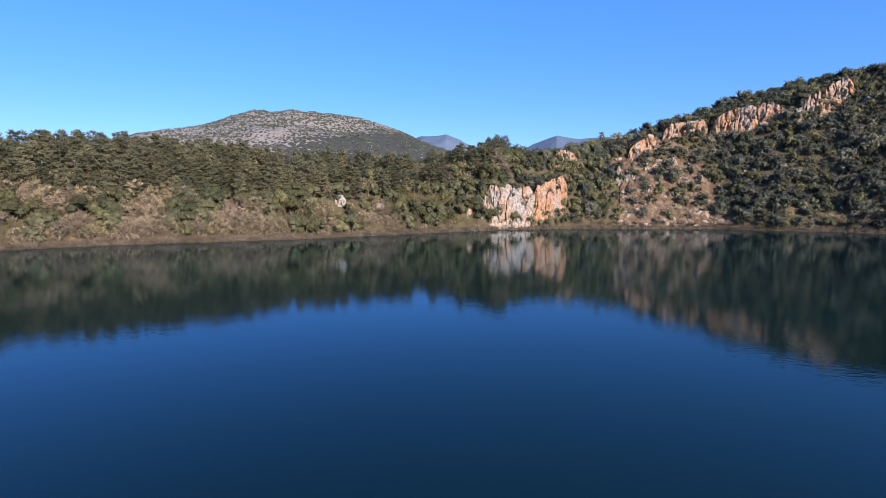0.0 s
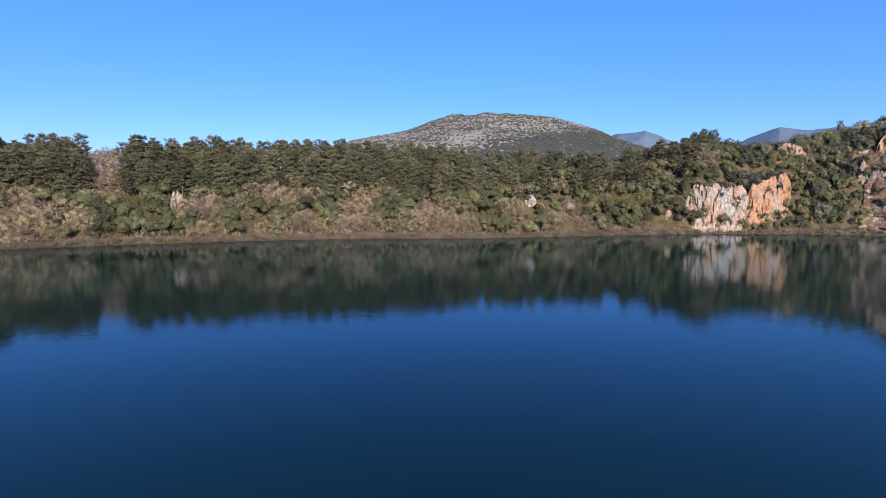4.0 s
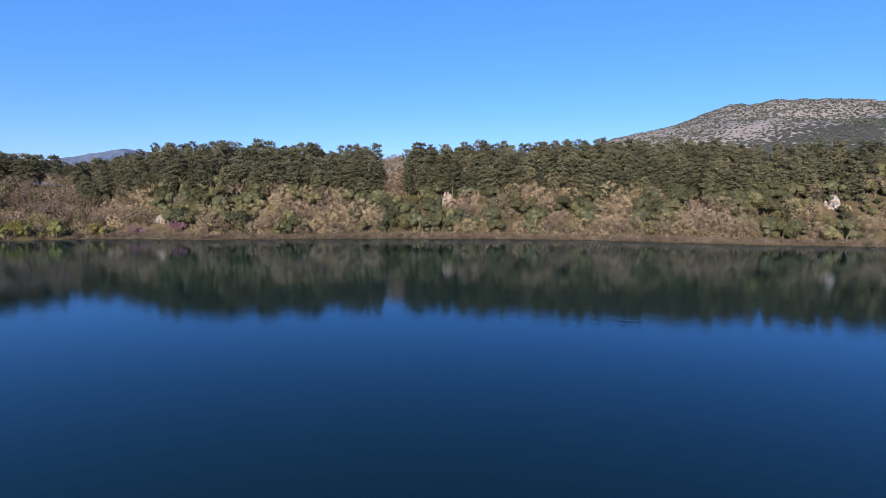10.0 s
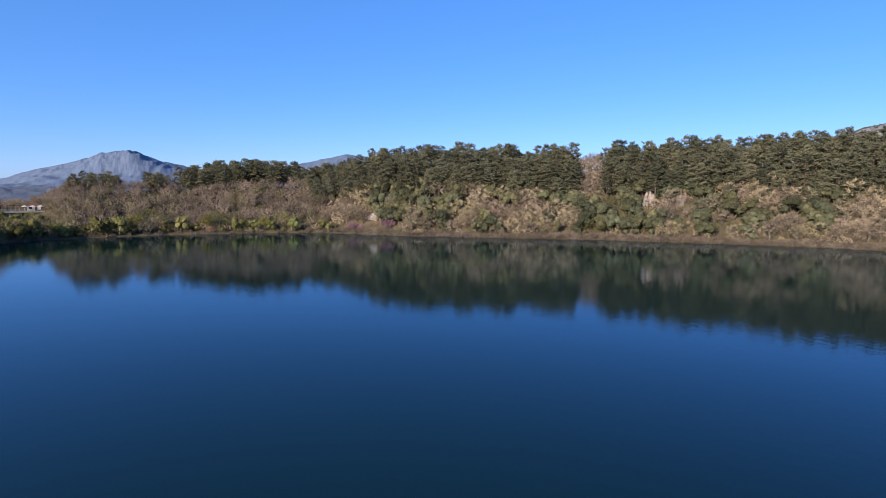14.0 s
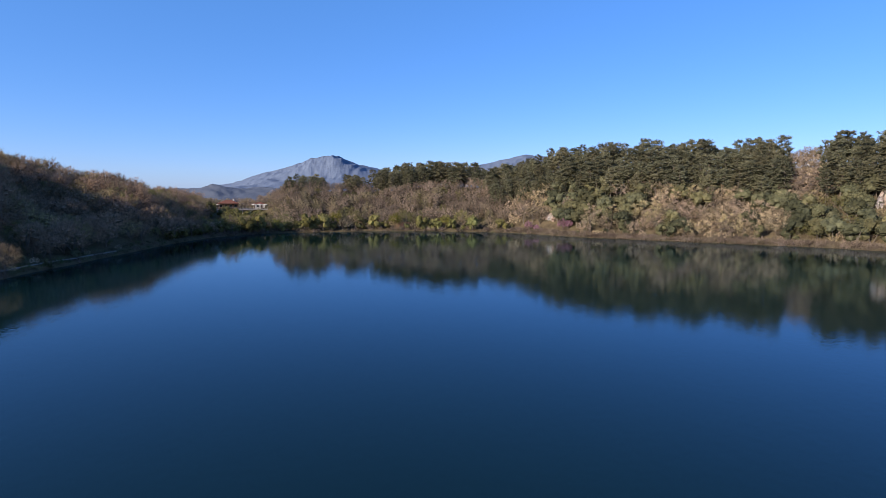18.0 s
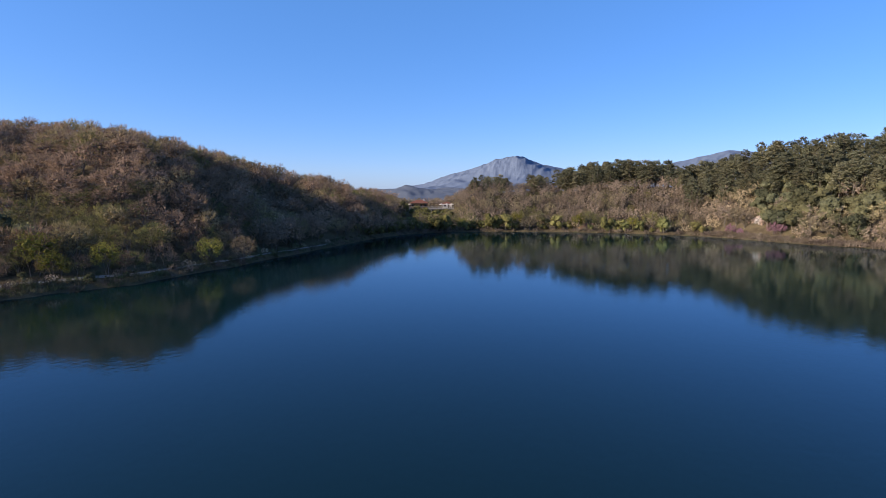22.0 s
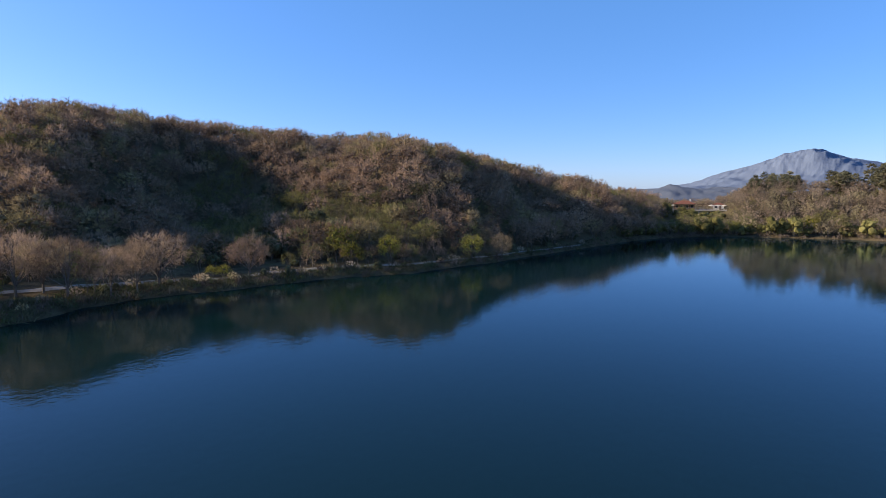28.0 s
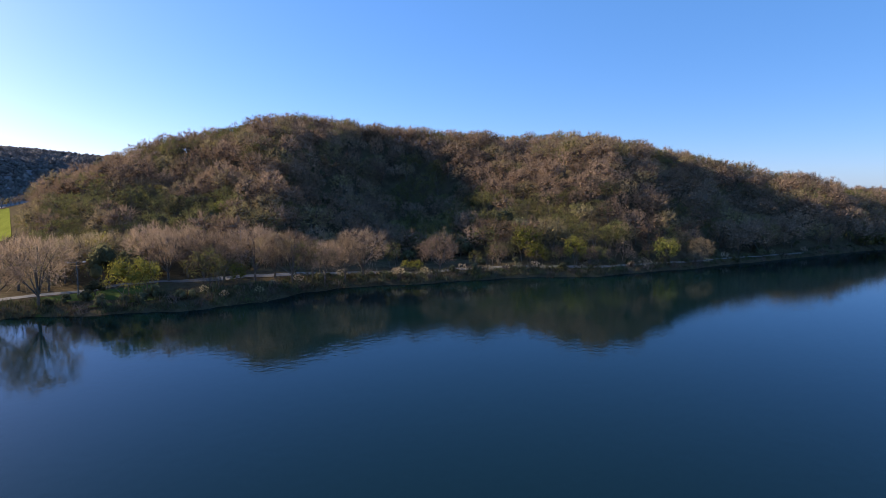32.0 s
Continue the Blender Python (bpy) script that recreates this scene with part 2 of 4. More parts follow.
def value_noise(x, y):
    xi, yi = np.floor(x).astype(int), np.floor(y).astype(int)
    fx, fy = x - xi, y - yi
    fx, fy = fx * fx * (3 - 2 * fx), fy * fy * (3 - 2 * fy)
    g = lambda a, b: LATTICE[a % 256, b % 256]
    return (g(xi, yi) * (1 - fx) + g(xi + 1, yi) * fx) * (1 - fy) + (g(xi, yi + 1) * (1 - fx) + g(xi + 1, yi + 1) * fx) * fy - 0.5


def fbm(x, y, octaves=4):
    s, a = 0.0, 1.0
    for k in range(octaves):
        s = s + a * value_noise(x * 2 ** k + 17.3 * k, y * 2 ** k - 9.1 * k)
        a *= 0.5
    return s


# plan directions (degrees to the left of the first view) and what the true bearing adds to them
DRIFT = [
    (-60, -0.48), (-38, -0.48), (-28, -0.41), (-14, -0.23), (0, 0.00), (14, 0.29), (28, 0.62), (42, 0.91), (56, 1.13),
    (70, 1.29), (84, 1.38), (98, 1.38), (112, 1.31), (126, 1.22), (140, 1.21), (160, 1.48), (170, 1.61), (182, 1.71),
    (200, 1.71), (260, 0.50), (300, -0.48)]
_plan_dir = np.array([d[0] for d in DRIFT], float)
_true_dir = _plan_dir + np.array([d[1] for d in DRIFT])


def bearing(az):
    return np.interp((np.asarray(az, float) + 60) % 360 - 60, _plan_dir, _true_dir)


# direction, shore, level strip, rise length, height of the top
PLAN = [
    (-60, 330, 2, 150, 100), (-40, 334, 2, 150, 101), (-31, 330, 2, 130, 89), (-25, 328, 2, 105, 72), (-20, 320, 2, 85, 58),
    (-15, 312, 2, 62, 44), (-12.5, 306, 2, 34, 38), (-11, 303, 2, 26, 37), (-5, 284, 2, 26, 35), (-3, 278, 3, 40, 32), (0, 269, 3, 50, 28), (7, 248, 3, 52, 26), (15, 231, 4, 58, 25),
    (26, 228, 4, 58, 29), (37, 227, 4, 58, 30), (44, 227, 4, 58, 29), (50, 228, 4, 58, 29), (58, 231, 4, 58, 27), (66, 239, 4, 58, 30),
    (71, 252, 4, 58, 27), (76, 267, 4, 60, 21), (84, 276, 5, 62, 21), (91, 276, 6, 60, 18), (98, 271, 8, 55, 17), (101, 267, 10, 60, 9),
    (105, 252, 12, 60, 8), (107.5, 232, 8, 100, 12), (112, 196, 6, 115, 18), (116, 172, 6, 125, 21), (122, 147, 10, 145, 26),
    (131, 127, 16, 150, 37), (139, 119, 20, 155, 39), (148, 112, 26, 150, 42), (156, 106, 30, 140, 44), (161, 103, 34, 135, 44),
    (165, 97, 34, 135, 39), (172, 94, 36, 130, 32), (177, 96, 38, 120, 24), (181, 99, 40, 110, 17), (183, 101, 45, 100, 8), (185, 103, 50, 120, 2),
    (200, 104, 50, 150, 2), (260, 100, 20, 100, 10), (300, 330, 2, 150, 60)]
_az = np.array([p[0] for p in PLAN], float)
_az = np.append(_az, _az[0] + 360)
_cols = [np.append(np.array([p[k] for p in PLAN], float), PLAN[0][k]) for k in (1, 2, 3, 4)]
_fine = np.arange(-60, 300.01, 0.25)


def _smooth(col):
    v = np.interp(_fine, _az, col)
    k = np.hanning(17)
    return np.convolve(np.concatenate([v[-9:-1], v, v[1:9]]), k / k.sum(), 'valid')


_cols = [_smooth(c) for c in _cols]


# spurs and gullies on the wooded hill: direction, breadth, height
SPURS = [(128.5, 6.5, 8), (149.5, 6.0, -14), (164, 5.5, 7), (117.5, 3.5, -6), (113, 3.5, 3), (170, 4.0, -3), (339, 3.0, 5), (333, 2.6, -5)]


def plan_at(az):
    a = (np.asarray(az, float) + 60) % 360 - 60
    return [np.interp(a, _fine, c) for c in _cols]


def to_polar(x, y):
    turned = (np.degrees(np.arctan2(-x, y)) + 60.45) % 360 - 60.45
    return np.interp(turned, _true_dir, _plan_dir), np.hypot(x, y)


def shore(az):
    s = plan_at(az)[0]
    a = np.radians(az)
    return s + 5.0 * fbm(np.cos(a) * 9 + 40, np.sin(a) * 9 + 40, 4)


def ground(x, y):
    x, y = np.asarray(x, float), np.asarray(y, float)
    az, r = to_polar(x, y)
    s, flat, rise, top = plan_at(az)
    d = r - shore(az)
    u = np.clip((d - flat) / rise, 0, 1)
    rough = np.clip(d / 40, 0, 1)
    z = np.where(d < 0, np.maximum(d * 0.22, -5.0), 1.1 * np.clip(d / 3.5, 0, 1) ** 0.8)
    z = z + top * np.sin(u * np.pi / 2) ** 1.15
    spurs = 0
    for a, wide, lift in SPURS:
        spurs = spurs + lift * np.exp(-((az % 360 - a) / wide) ** 2)
    z = z + spurs * np.sin(np.clip(u * 1.3, 0, 1) * np.pi)
    z = z + rough * np.minimum(top * 0.16, 4.5) * fbm(x / 28, y / 28, 4)
    z = np.where(r > 700, z + (1.0 - z) * np.clip((r - 700) / 500, 0, 1), z)
    return z


def at(az, r):
    a = math.radians(float(bearing(az)))
    return -math.sin(a) * r, math.cos(a) * r


# ---- meshes ----
def mesh_of(name, verts, faces, mats, face_mat=None, tint=None, smooth=False):
    """A mesh from arrays: faces is an (n, 3) or (n, 4) array."""
    verts, faces = np.asarray(verts, np.float32), np.asarray(faces, np.int32)
    me = bpy.data.meshes.new(name)
    n, k = faces.shape
    me.vertices.add(len(verts))
    me.vertices.foreach_set("co", verts.ravel())
    me.loops.add(n * k)
    me.loops.foreach_set("vertex_index", faces.ravel())
    me.polygons.add(n)
    me.polygons.foreach_set("loop_start", np.arange(0, n * k, k, dtype=np.int32))
    for m in mats:
        me.materials.append(m)
    if face_mat is not None:
        me.polygons.foreach_set("material_index", np.asarray(face_mat, np.int32))
    me.polygons.foreach_set("use_smooth", np.full(n, smooth))
    if tint is not None:
        me.attributes.new("tint", 'FLOAT', 'POINT').data.foreach_set("value", np.asarray(tint, np.float32))
    me.update(calc_edges=True)
    return me


def grid_faces(nu, nv):
    i = np.arange(nu - 1)[:, None] * nv + np.arange(nv - 1)[None, :]
    i = i.ravel()
    return np.stack([i, i + nv, i + nv + 1, i + 1], 1)


def part(name, bm, mat, parent, label=""):
    me = bpy.data.meshes.new(name)
    bm.to_mesh(me)
    bm.free()
    me.materials.append(mat)
    ob = new(name, me)
    ob.parent = parent
    return tagged(ob, label)


def in_scree(x, y):
    """Where the rocky spur carries bare scree in place of earth."""
    az, r = to_polar(x, y)
    d = r - shore(az)
    n = 2.0 * fbm(x / 12, y / 12, 3)
    return (az + n * 0.6 > -27.8 + 0.09 * d) & (az + n < -16.6) & (d > 2) & (d < 78 + 12 * n)


# ---- ground, one sheet out to the horizon ----
def build_ground():
    azs = np.concatenate([np.arange(-60, -42, 2.0), np.arange(-42, 190, 0.55), np.arange(190, 300.1, 2.0)])
    rs = np.concatenate([[2, 40, 70], np.arange(80, 420, 3.0), np.arange(420, 700, 14), [760, 900, 1200, 1800, 2800, 4800]])
    A, R = np.meshgrid(np.radians(bearing(azs)), rs, indexing='ij')
    X, Y = -np.sin(A) * R, np.cos(A) * R
    Z = ground(X, Y)
    xyz, faces = np.stack([X, Y, Z], -1).reshape(-1, 3), grid_faces(len(azs), len(rs))[:, ::-1]
    mid = xyz[faces].mean(1)
    me = mesh_of("ground", xyz, faces, [EARTH, SCREE], in_scree(mid[:, 0], mid[:, 1]), smooth=True)
    tagged(new("ground", me), "brown earth and leaf litter rising round the lake", "ground", kind="structure")


build_ground()
bm = bmesh.new()
bmesh.ops.create_circle(bm, cap_ends=True, segments=96, radius=430)
me = bpy.data.meshes.new("water")
bm.to_mesh(me)
bm.free()
me.materials.append(WATER)
tagged(new("water", me), "deep blue lake water with faint ripples", "water", kind="structure")


# ---- mountains far behind ----
def mountain(name, crest, foot, far, mat, label, relief, seed, step=0.12, crag=0.0):
    """crest: (direction, slope of the sight line to the crest) knots; it rises from foot to far metres away."""
    a0, a1 = crest[0][0], crest[-1][0]
    azs = np.arange(min(a0, a1), max(a0, a1) + step, step)
    knots = sorted(crest)
    tan = np.interp(azs, [k[0] for k in knots], [k[1] for k in knots])
    v = np.linspace(0, 1, 46)
    A, V = np.meshgrid(np.radians(bearing(azs)), v, indexing='ij')
    T = np.repeat(tan[:, None], len(v), 1)
    R = foot + (far - foot) * V
    X, Y = -np.sin(A) * R, np.cos(A) * R
    n = fbm(X / relief + seed, Y / relief, 5)
    Z = EYE + R * (T * np.sin(V * np.pi / 2) ** 1.1 - (1 - V) * EYE / foot) + relief * 0.22 * n * np.sin(V * np.pi) ** 1.2 + relief * 0.02 * fbm(X / relief * 9, Y / relief * 9, 3) * V
    gully = np.abs(fbm(np.degrees(A) * 1.0 + seed + R / 500, R / 260, 5)) * 1.5
    Z = Z - crag * gully * np.clip(V * 1.4 - 0.4, 0, 1) * (1.0 - 0.75 * V ** 6) * np.clip((T - 0.035) / 0.025, 0.15, 1)
    me = mesh_of(name, np.stack([X, Y, Z], -1).reshape(-1, 3), grid_faces(len(azs), len(v))[:, ::-1], [mat], smooth=True)
    return tagged(new(name, me), label, "mountain", kind="structure")


M_NEAR = mountain_material("stony_hillside", (0.235, 0.208, 0.198), (0.080, 0.082, 0.080), 0.05, 1.080, 0.11, 262)
M_WOOD = mountain_material("wooded_ridge", (0.24, 0.205, 0.20), (0.19, 0.165, 0.165), 0.05, 1.1)
# the blue of distant haze is mixed into these two base colours
M_FAR_HAZE = mountain_material("far_mountain", (0.105, 0.14, 0.205), (0.06, 0.09, 0.145), 0.018, 1.12)
M_PALE_HAZE = mountain_material("pale_crag_mountain", (0.108, 0.138, 0.198), (0.054, 0.080, 0.130), 0.026, 1.10)
mountain("mountain_1", [(34, 0.055), (28, 0.096), (23.3, 0.1115), (20.5, 0.128), (18.3, 0.142), (16.5, 0.141), (14.6, 0.1448), (11, 0.141), (8.1, 0.1348),
                        (5.8, 0.122), (3.6, 0.108), (0.8, 0.086), (-4, 0.06), (-9, 0.03)], 900, 1800, M_NEAR,
         "rounded stony mountain dotted with dark scrub", 260, 3)
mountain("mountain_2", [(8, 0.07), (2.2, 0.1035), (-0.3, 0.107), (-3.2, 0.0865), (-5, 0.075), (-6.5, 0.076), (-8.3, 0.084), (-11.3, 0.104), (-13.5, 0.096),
                        (-16.4, 0.0985), (-22, 0.08)], 2600, 3800, M_FAR_HAZE, "skyline mountains with blue haze in their colour", 500, 11)
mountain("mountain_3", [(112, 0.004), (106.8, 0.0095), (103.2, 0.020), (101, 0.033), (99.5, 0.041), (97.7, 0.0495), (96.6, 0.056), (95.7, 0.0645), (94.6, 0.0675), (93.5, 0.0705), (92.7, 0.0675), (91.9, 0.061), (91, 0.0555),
                        (88.5, 0.045), (85, 0.03), (82, 0.02)], 2800, 4200, M_PALE_HAZE, "pale craggy limestone mountain with blue haze in its colour", 420, 23, 0.05, 32)
# scrub coloured blue-grey to carry the haze, round warm pale quarries
M_HILL_HAZE = mountain_material("hazy_foothills", (0.34, 0.27, 0.24), (0.085, 0.100, 0.130), 0.02, 0.98)
mountain("mountain_6", [(115, 0.004), (108, 0.008), (106, 0.011), (104, 0.013), (102, 0.011), (100.5, 0.014), (98.5, 0.012), (95, 0.01)], 1300, 2000, M_HILL_HAZE, "low foothills with pale quarries and haze-blue coloured scrub", 160, 53)
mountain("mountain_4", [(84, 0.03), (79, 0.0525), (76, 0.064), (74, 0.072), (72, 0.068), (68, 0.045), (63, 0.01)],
         3300, 4500, M_PALE_HAZE, "pale mountain top over the pines with blue haze in its colour", 420, 31, 0.12, 25)
mountain("mountain_5", [(200, 0.05), (190, 0.064), (185, 0.0665), (181, 0.063), (177, 0.058), (172, 0.045)], 700, 1000, M_WOOD,
         "low wooded ridge behind the meadow", 120, 41)


# ---- trees: shapes as arrays (vertices, triangles) ----
class Shape:
    def __init__(self):
        self.v, self.f, self.n = [], [], 0

    def add(self, v, f):
        self.v.append(np.asarray(v, float))
        self.f.append(np.asarray(f, int) + self.n)
        self.n += len(v)

    def done(self):
        return np.concatenate(self.v), np.concatenate(self.f)


def unit(v):
    v = np.asarray(v, float)
    return v / (np.linalg.norm(v, axis=-1, keepdims=True) + 1e-9)


def tube(s, p0, p1, r0, r1, sides=4):
    p0, p1 = np.asarray(p0, float), np.asarray(p1, float)
    w = unit(p1 - p0)
    a = unit(np.cross(w, (0.31, 0.9, 0.2)))
    b = np.cross(w, a)
    t = np.arange(sides) * 2 * np.pi / sides
    ring = np.cos(t)[:, None] * a + np.sin(t)[:, None] * b
    i = np.arange(sides)
    j = (i + 1) % sides
    f = np.concatenate([np.stack([i, j, j + sides], 1), np.stack([i, j + sides, i + sides], 1)])
    s.add(np.concatenate([p0 + ring * r0, p1 + ring * r1]), f)


def sprigs(s, rng, base, way, length, width, out=None):
    """Thin tapered twigs, one triangle each, turned to face out of the crown."""
    ref = rng.normal(size=way.shape) if out is None else out + 0.35 * rng.normal(size=way.shape)
    side = unit(np.cross(ref, way))
    n = len(base)
    v = np.stack([base - side * width[:, None], base + side * width[:, None], base + way * length[:, None]], 1).reshape(-1, 3)
    s.add(v, np.arange(3 * n).reshape(n, 3))


def leaves(s, rng, centre, normal, size, loose=0.42):
    """Leaf tufts, one triangle each, roughly square to the normal."""
    n = len(centre)
    nn = unit(normal + loose * rng.normal(size=(n, 3)))
    a = unit(np.cross(nn, rng.normal(size=(n, 3))))
    b = np.cross(nn, a)
    t = rng.rand(n) * 6.28
    out = []
    for k in range(3):
        ang = t + k * 2.094 + rng.uniform(-0.4, 0.4, n)
        rad = size * rng.uniform(0.7, 1.15, n)
        out.append(centre + (np.cos(ang) * rad)[:, None] * a + (np.sin(ang) * rad)[:, None] * b)
    s.add(np.stack(out, 1).reshape(-1, 3), np.arange(3 * n).reshape(n, 3))


_OCTA = np.array([[1, 0, 0], [0, 1, 0], [-1, 0, 0], [0, -1, 0], [0, 0, 1], [0, 0, -1]], float)
_OCTA_F = np.array([[0, 1, 4], [1, 2, 4], [2, 3, 4], [3, 0, 4], [1, 0, 5], [2, 1, 5], [3, 2, 5], [0, 3, 5]])
_ring = lambda z, off: [[math.cos(k * 1.2566 + off) * 0.894, math.sin(k * 1.2566 + off) * 0.894, z] for k in range(5)]
_ICO = np.array([[0, 0, 1]] + _ring(0.447, 0) + _ring(-0.447, 0.6283) + [[0, 0, -1]])
_ICO_F = np.array([f for k in range(5) for f in ([0, 1 + k, 1 + (k + 1) % 5], [1 + k, 6 + k, 1 + (k + 1) % 5], [1 + (k + 1) % 5, 6 + k, 6 + (k + 1) % 5], [6 + k, 11, 6 + (k + 1) % 5])])


def core(s, rng, centre, radii, round_one=False):
    """The dense inside of a crown lump: a small uneven solid under its leaves or twigs."""
    t = rng.rand() * 1.57
    turn = np.array([[math.cos(t), math.sin(t), 0], [-math.sin(t), math.cos(t), 0], [0, 0, 1]])
    base, faces = (_ICO, _ICO_F) if round_one else (_OCTA, _OCTA_F)
    v = (base * rng.uniform(0.78, 1.15, (len(base), 1))) @ turn + rng.normal(size=base.shape) * (0.06 if round_one else 0.12)
    s.add(centre + v * radii, faces)


def pine_shape(seed, height=16.0, whorls=9):
    """A tall pine: uneven tiers of boughs, each ending in a flattened clump of upturned needle tufts."""
    rng = np.random.RandomState(seed)
    wood, crown = Shape(), Shape()
    lean = rng.uniform(-0.6, 0.6, 2)
    levels = np.linspace(0, 1, 6)
    bend = lambda u: np.array([lean[0] * u * u, lean[1] * u * u, u * height])
    for k in range(5):
        a, b = levels[k], levels[k + 1]
        tube(wood, bend(a) - np.array([0, 0, 0.6 * (k == 0)]), bend(b * 0.95), 0.24 * (1 - a) + 0.03, 0.24 * (1 - b) + 0.02, 5)
    low = rng.uniform(0.16, 0.3)
    for k in range(whorls):
        w = (k + 0.5) / whorls
        reach = height * 0.19 * (1 - w ** 3.2) ** 0.75 * (0.75 + 0.25 * min(1, 4 * w)) * rng.uniform(0.8, 1.2) + 0.25
        turn = rng.rand() * 6.28
        count = 5 if w < 0.85 else 4
        for j in range(count):
            u = min(0.985, low + (1 - low) * (w + rng.uniform(-0.55, 0.55) / whorls))
            a = turn + j * 6.283 / count + rng.uniform(-0.45, 0.45)
            ln = reach * rng.uniform(0.55, 1.2)
            out = np.array([math.cos(a), math.sin(a), 0])
            root = bend(u)
            tip = root + out * ln + np.array([0, 0, ln * rng.uniform(-0.02, 0.4)])
            sprigs(wood, rng, root[None], unit(tip - root)[None], np.array([ln]), np.array([0.07]))
            c = root + (tip - root) * rng.uniform(0.62, 0.85)
            size = np.array([1.0, 1.0, 0.85]) * (0.55 + 0.24 * ln) * rng.uniform(0.8, 1.2)
            core(crown, rng, c - np.array([0, 0, 0.1]), size * np.array([0.74, 0.74, 0.55]))
            n = 12
            nn = unit(rng.normal(size=(n, 3)) + out * 0.45 + np.array([0, 0, 0.5]))
            way = unit(nn * 0.6 + rng.normal(size=(n, 3)) * 0.5 + np.array([0, 0, 0.6]))
            sprigs(crown, rng, c + nn * size * rng.uniform(0.4, 1.0, n)[:, None], way, rng.uniform(0.5, 0.95, n), np.full(n, 0.22))
    return wood.done(), crown.done()


def bare_shape(seed, height=9.0, twigs=420, spread=0.42, width=0.05, low=0.22, up=0.5, stems=1, leaf=0, lumps=14, leaf_size=0.22, heart=0.5):
    """A leafless broad crown: forked limbs and lumps of fine twigs that fan up and out, thicker towards the heart."""
    rng = np.random.RandomState(seed)
    wood, crown = Shape(), Shape()
    for st in range(stems):
        off = np.array([rng.uniform(-0.5, 0.5), rng.uniform(-0.5, 0.5), 0]) * (stems > 1)
        tilt = rng.normal(size=2) * (0.25 if stems > 1 else 0.07)
        fork = off + np.array([tilt[0] * height * low, tilt[1] * height * low, height * low])
        r = 0.026 * height / stems ** 0.5
        tube(wood, off - np.array([0, 0, 0.6]), fork, r, r * 0.7, 5)
        limbs = 7 if stems == 1 else 4
        for k in range(limbs):
            a = k * 6.283 / limbs + rng.uniform(-0.4, 0.4)
            e = rng.uniform(0.45, 1.4)
            rad = np.array([math.cos(a) * math.cos(e) * spread * height, math.sin(a) * math.cos(e) * spread * height,
                            height * (1 - low) * (0.35 + 0.62 * math.sin(e))])
            end = fork + rad * rng.uniform(0.8, 1.02)
            mid = fork + rad * 0.5 + rng.normal(size=3) * 0.035 * height
            if stems == 1:
                tube(wood, fork, mid, r * 0.45, r * 0.28, 3)
                tube(wood, mid, end, r * 0.28, r * 0.1, 3)
            else:
                sprigs(wood, rng, fork[None], unit(end - fork)[None], np.array([np.linalg.norm(end - fork)]), np.array([r * 0.4]))
            for j in range(4):
                u = rng.uniform(0.25, 1.0)
                root = mid + (end - mid) * u if u > 0.5 else fork + (mid - fork) * (u + 0.4)
                w = unit(unit(rad) + rng.normal(size=3) * 0.4 + np.array([0, 0, up]))
                sprigs(wood, rng, root[None], w[None], np.array([height * rng.uniform(0.14, 0.28)]), np.array([r * 0.2]))
    centre = np.array([0, 0, height * (low + 1.0) * 0.5])
    radii = np.array([spread * height, spread * height, height * (1 - low) * 0.5])
    per, m = twigs // lumps, leaf // lumps
    for k in range(lumps):
        u = (k + 0.5) / lumps
        zz = 1 - 1.7 * u
        a = k * 2.399963 + rng.uniform(-0.4, 0.4)
        w = np.array([math.cos(a) * math.sqrt(1 - zz * zz), math.sin(a) * math.sqrt(1 - zz * zz), zz])
        c = centre + w * radii * rng.uniform(0.5, 0.76)
        lr = height * rng.uniform(0.14, 0.22)
        if heart:
            core(crown, rng, c - w * lr * 0.35, np.array([lr, lr, lr * 0.9]) * heart * 1.35)
        out = unit(rng.normal(size=(per, 3)) + w * 0.9 + np.array([0, 0, up]))
        way = unit(out * 0.8 + w * 0.3 + rng.normal(size=(per, 3)) * 0.5 + np.array([0, 0, 0.4]))
        base = c + out * lr * rng.uniform(0.1, 0.75, per)[:, None]
        sprigs(crown, rng, base, way, lr * rng.uniform(0.4, 0.8, per), np.full(per, width), out)
        if m:
            nn = unit(rng.normal(size=(m, 3)) + w * 0.6 + np.array([0, 0, 0.3]))
            leaves(crown, rng, c + nn * lr * rng.uniform(0.45, 1.15, m)[:, None], nn, np.full(m, leaf_size))
    return wood.done(), crown.done()


def bush_shape(seed, height=5.0, wide=0.55, lumps=16, per=26, size=0.24, loose=0.25, near=False):
    """A dense evergreen crown made of rounded leafy lumps on a short forked stem."""
    rng = np.random.RandomState(seed)
    wood, crown = Shape(), Shape()
    for k in range(3):
        a = k * 2.09 + rng.uniform(-0.5, 0.5)
        tube(wood, (0.1 * math.cos(a), 0.1 * math.sin(a), -0.5), (math.cos(a) * height * 0.25, math.sin(a) * height * 0.25, height * 0.6), 0.025 * height, 0.01 * height, 3)
    for k in range(lumps):
        w = unit(rng.normal(size=3) + np.array([0, 0, 0.4]))
        rad = rng.uniform(0.55, 1.0)
        c = np.array([w[0] * wide * height * rad * 0.75, w[1] * wide * height * rad * 0.75, height * (0.45 + w[2] * 0.36 * rad)])
        lump = height * rng.uniform(0.22, 0.32)
        core(crown, rng, c, np.array([lump, lump, lump]) * 0.66, near)
        nn = unit(rng.normal(size=(per, 3)) + np.array([0, 0, 0.15]) + w * 0.6)
        leaves(crown, rng, c + nn * lump * rng.uniform(0.6, 1.08, per)[:, None], nn, np.full(per, size * height / 5) * rng.uniform(0.7, 1.2, per), loose)
    return wood.done(), crown.done()


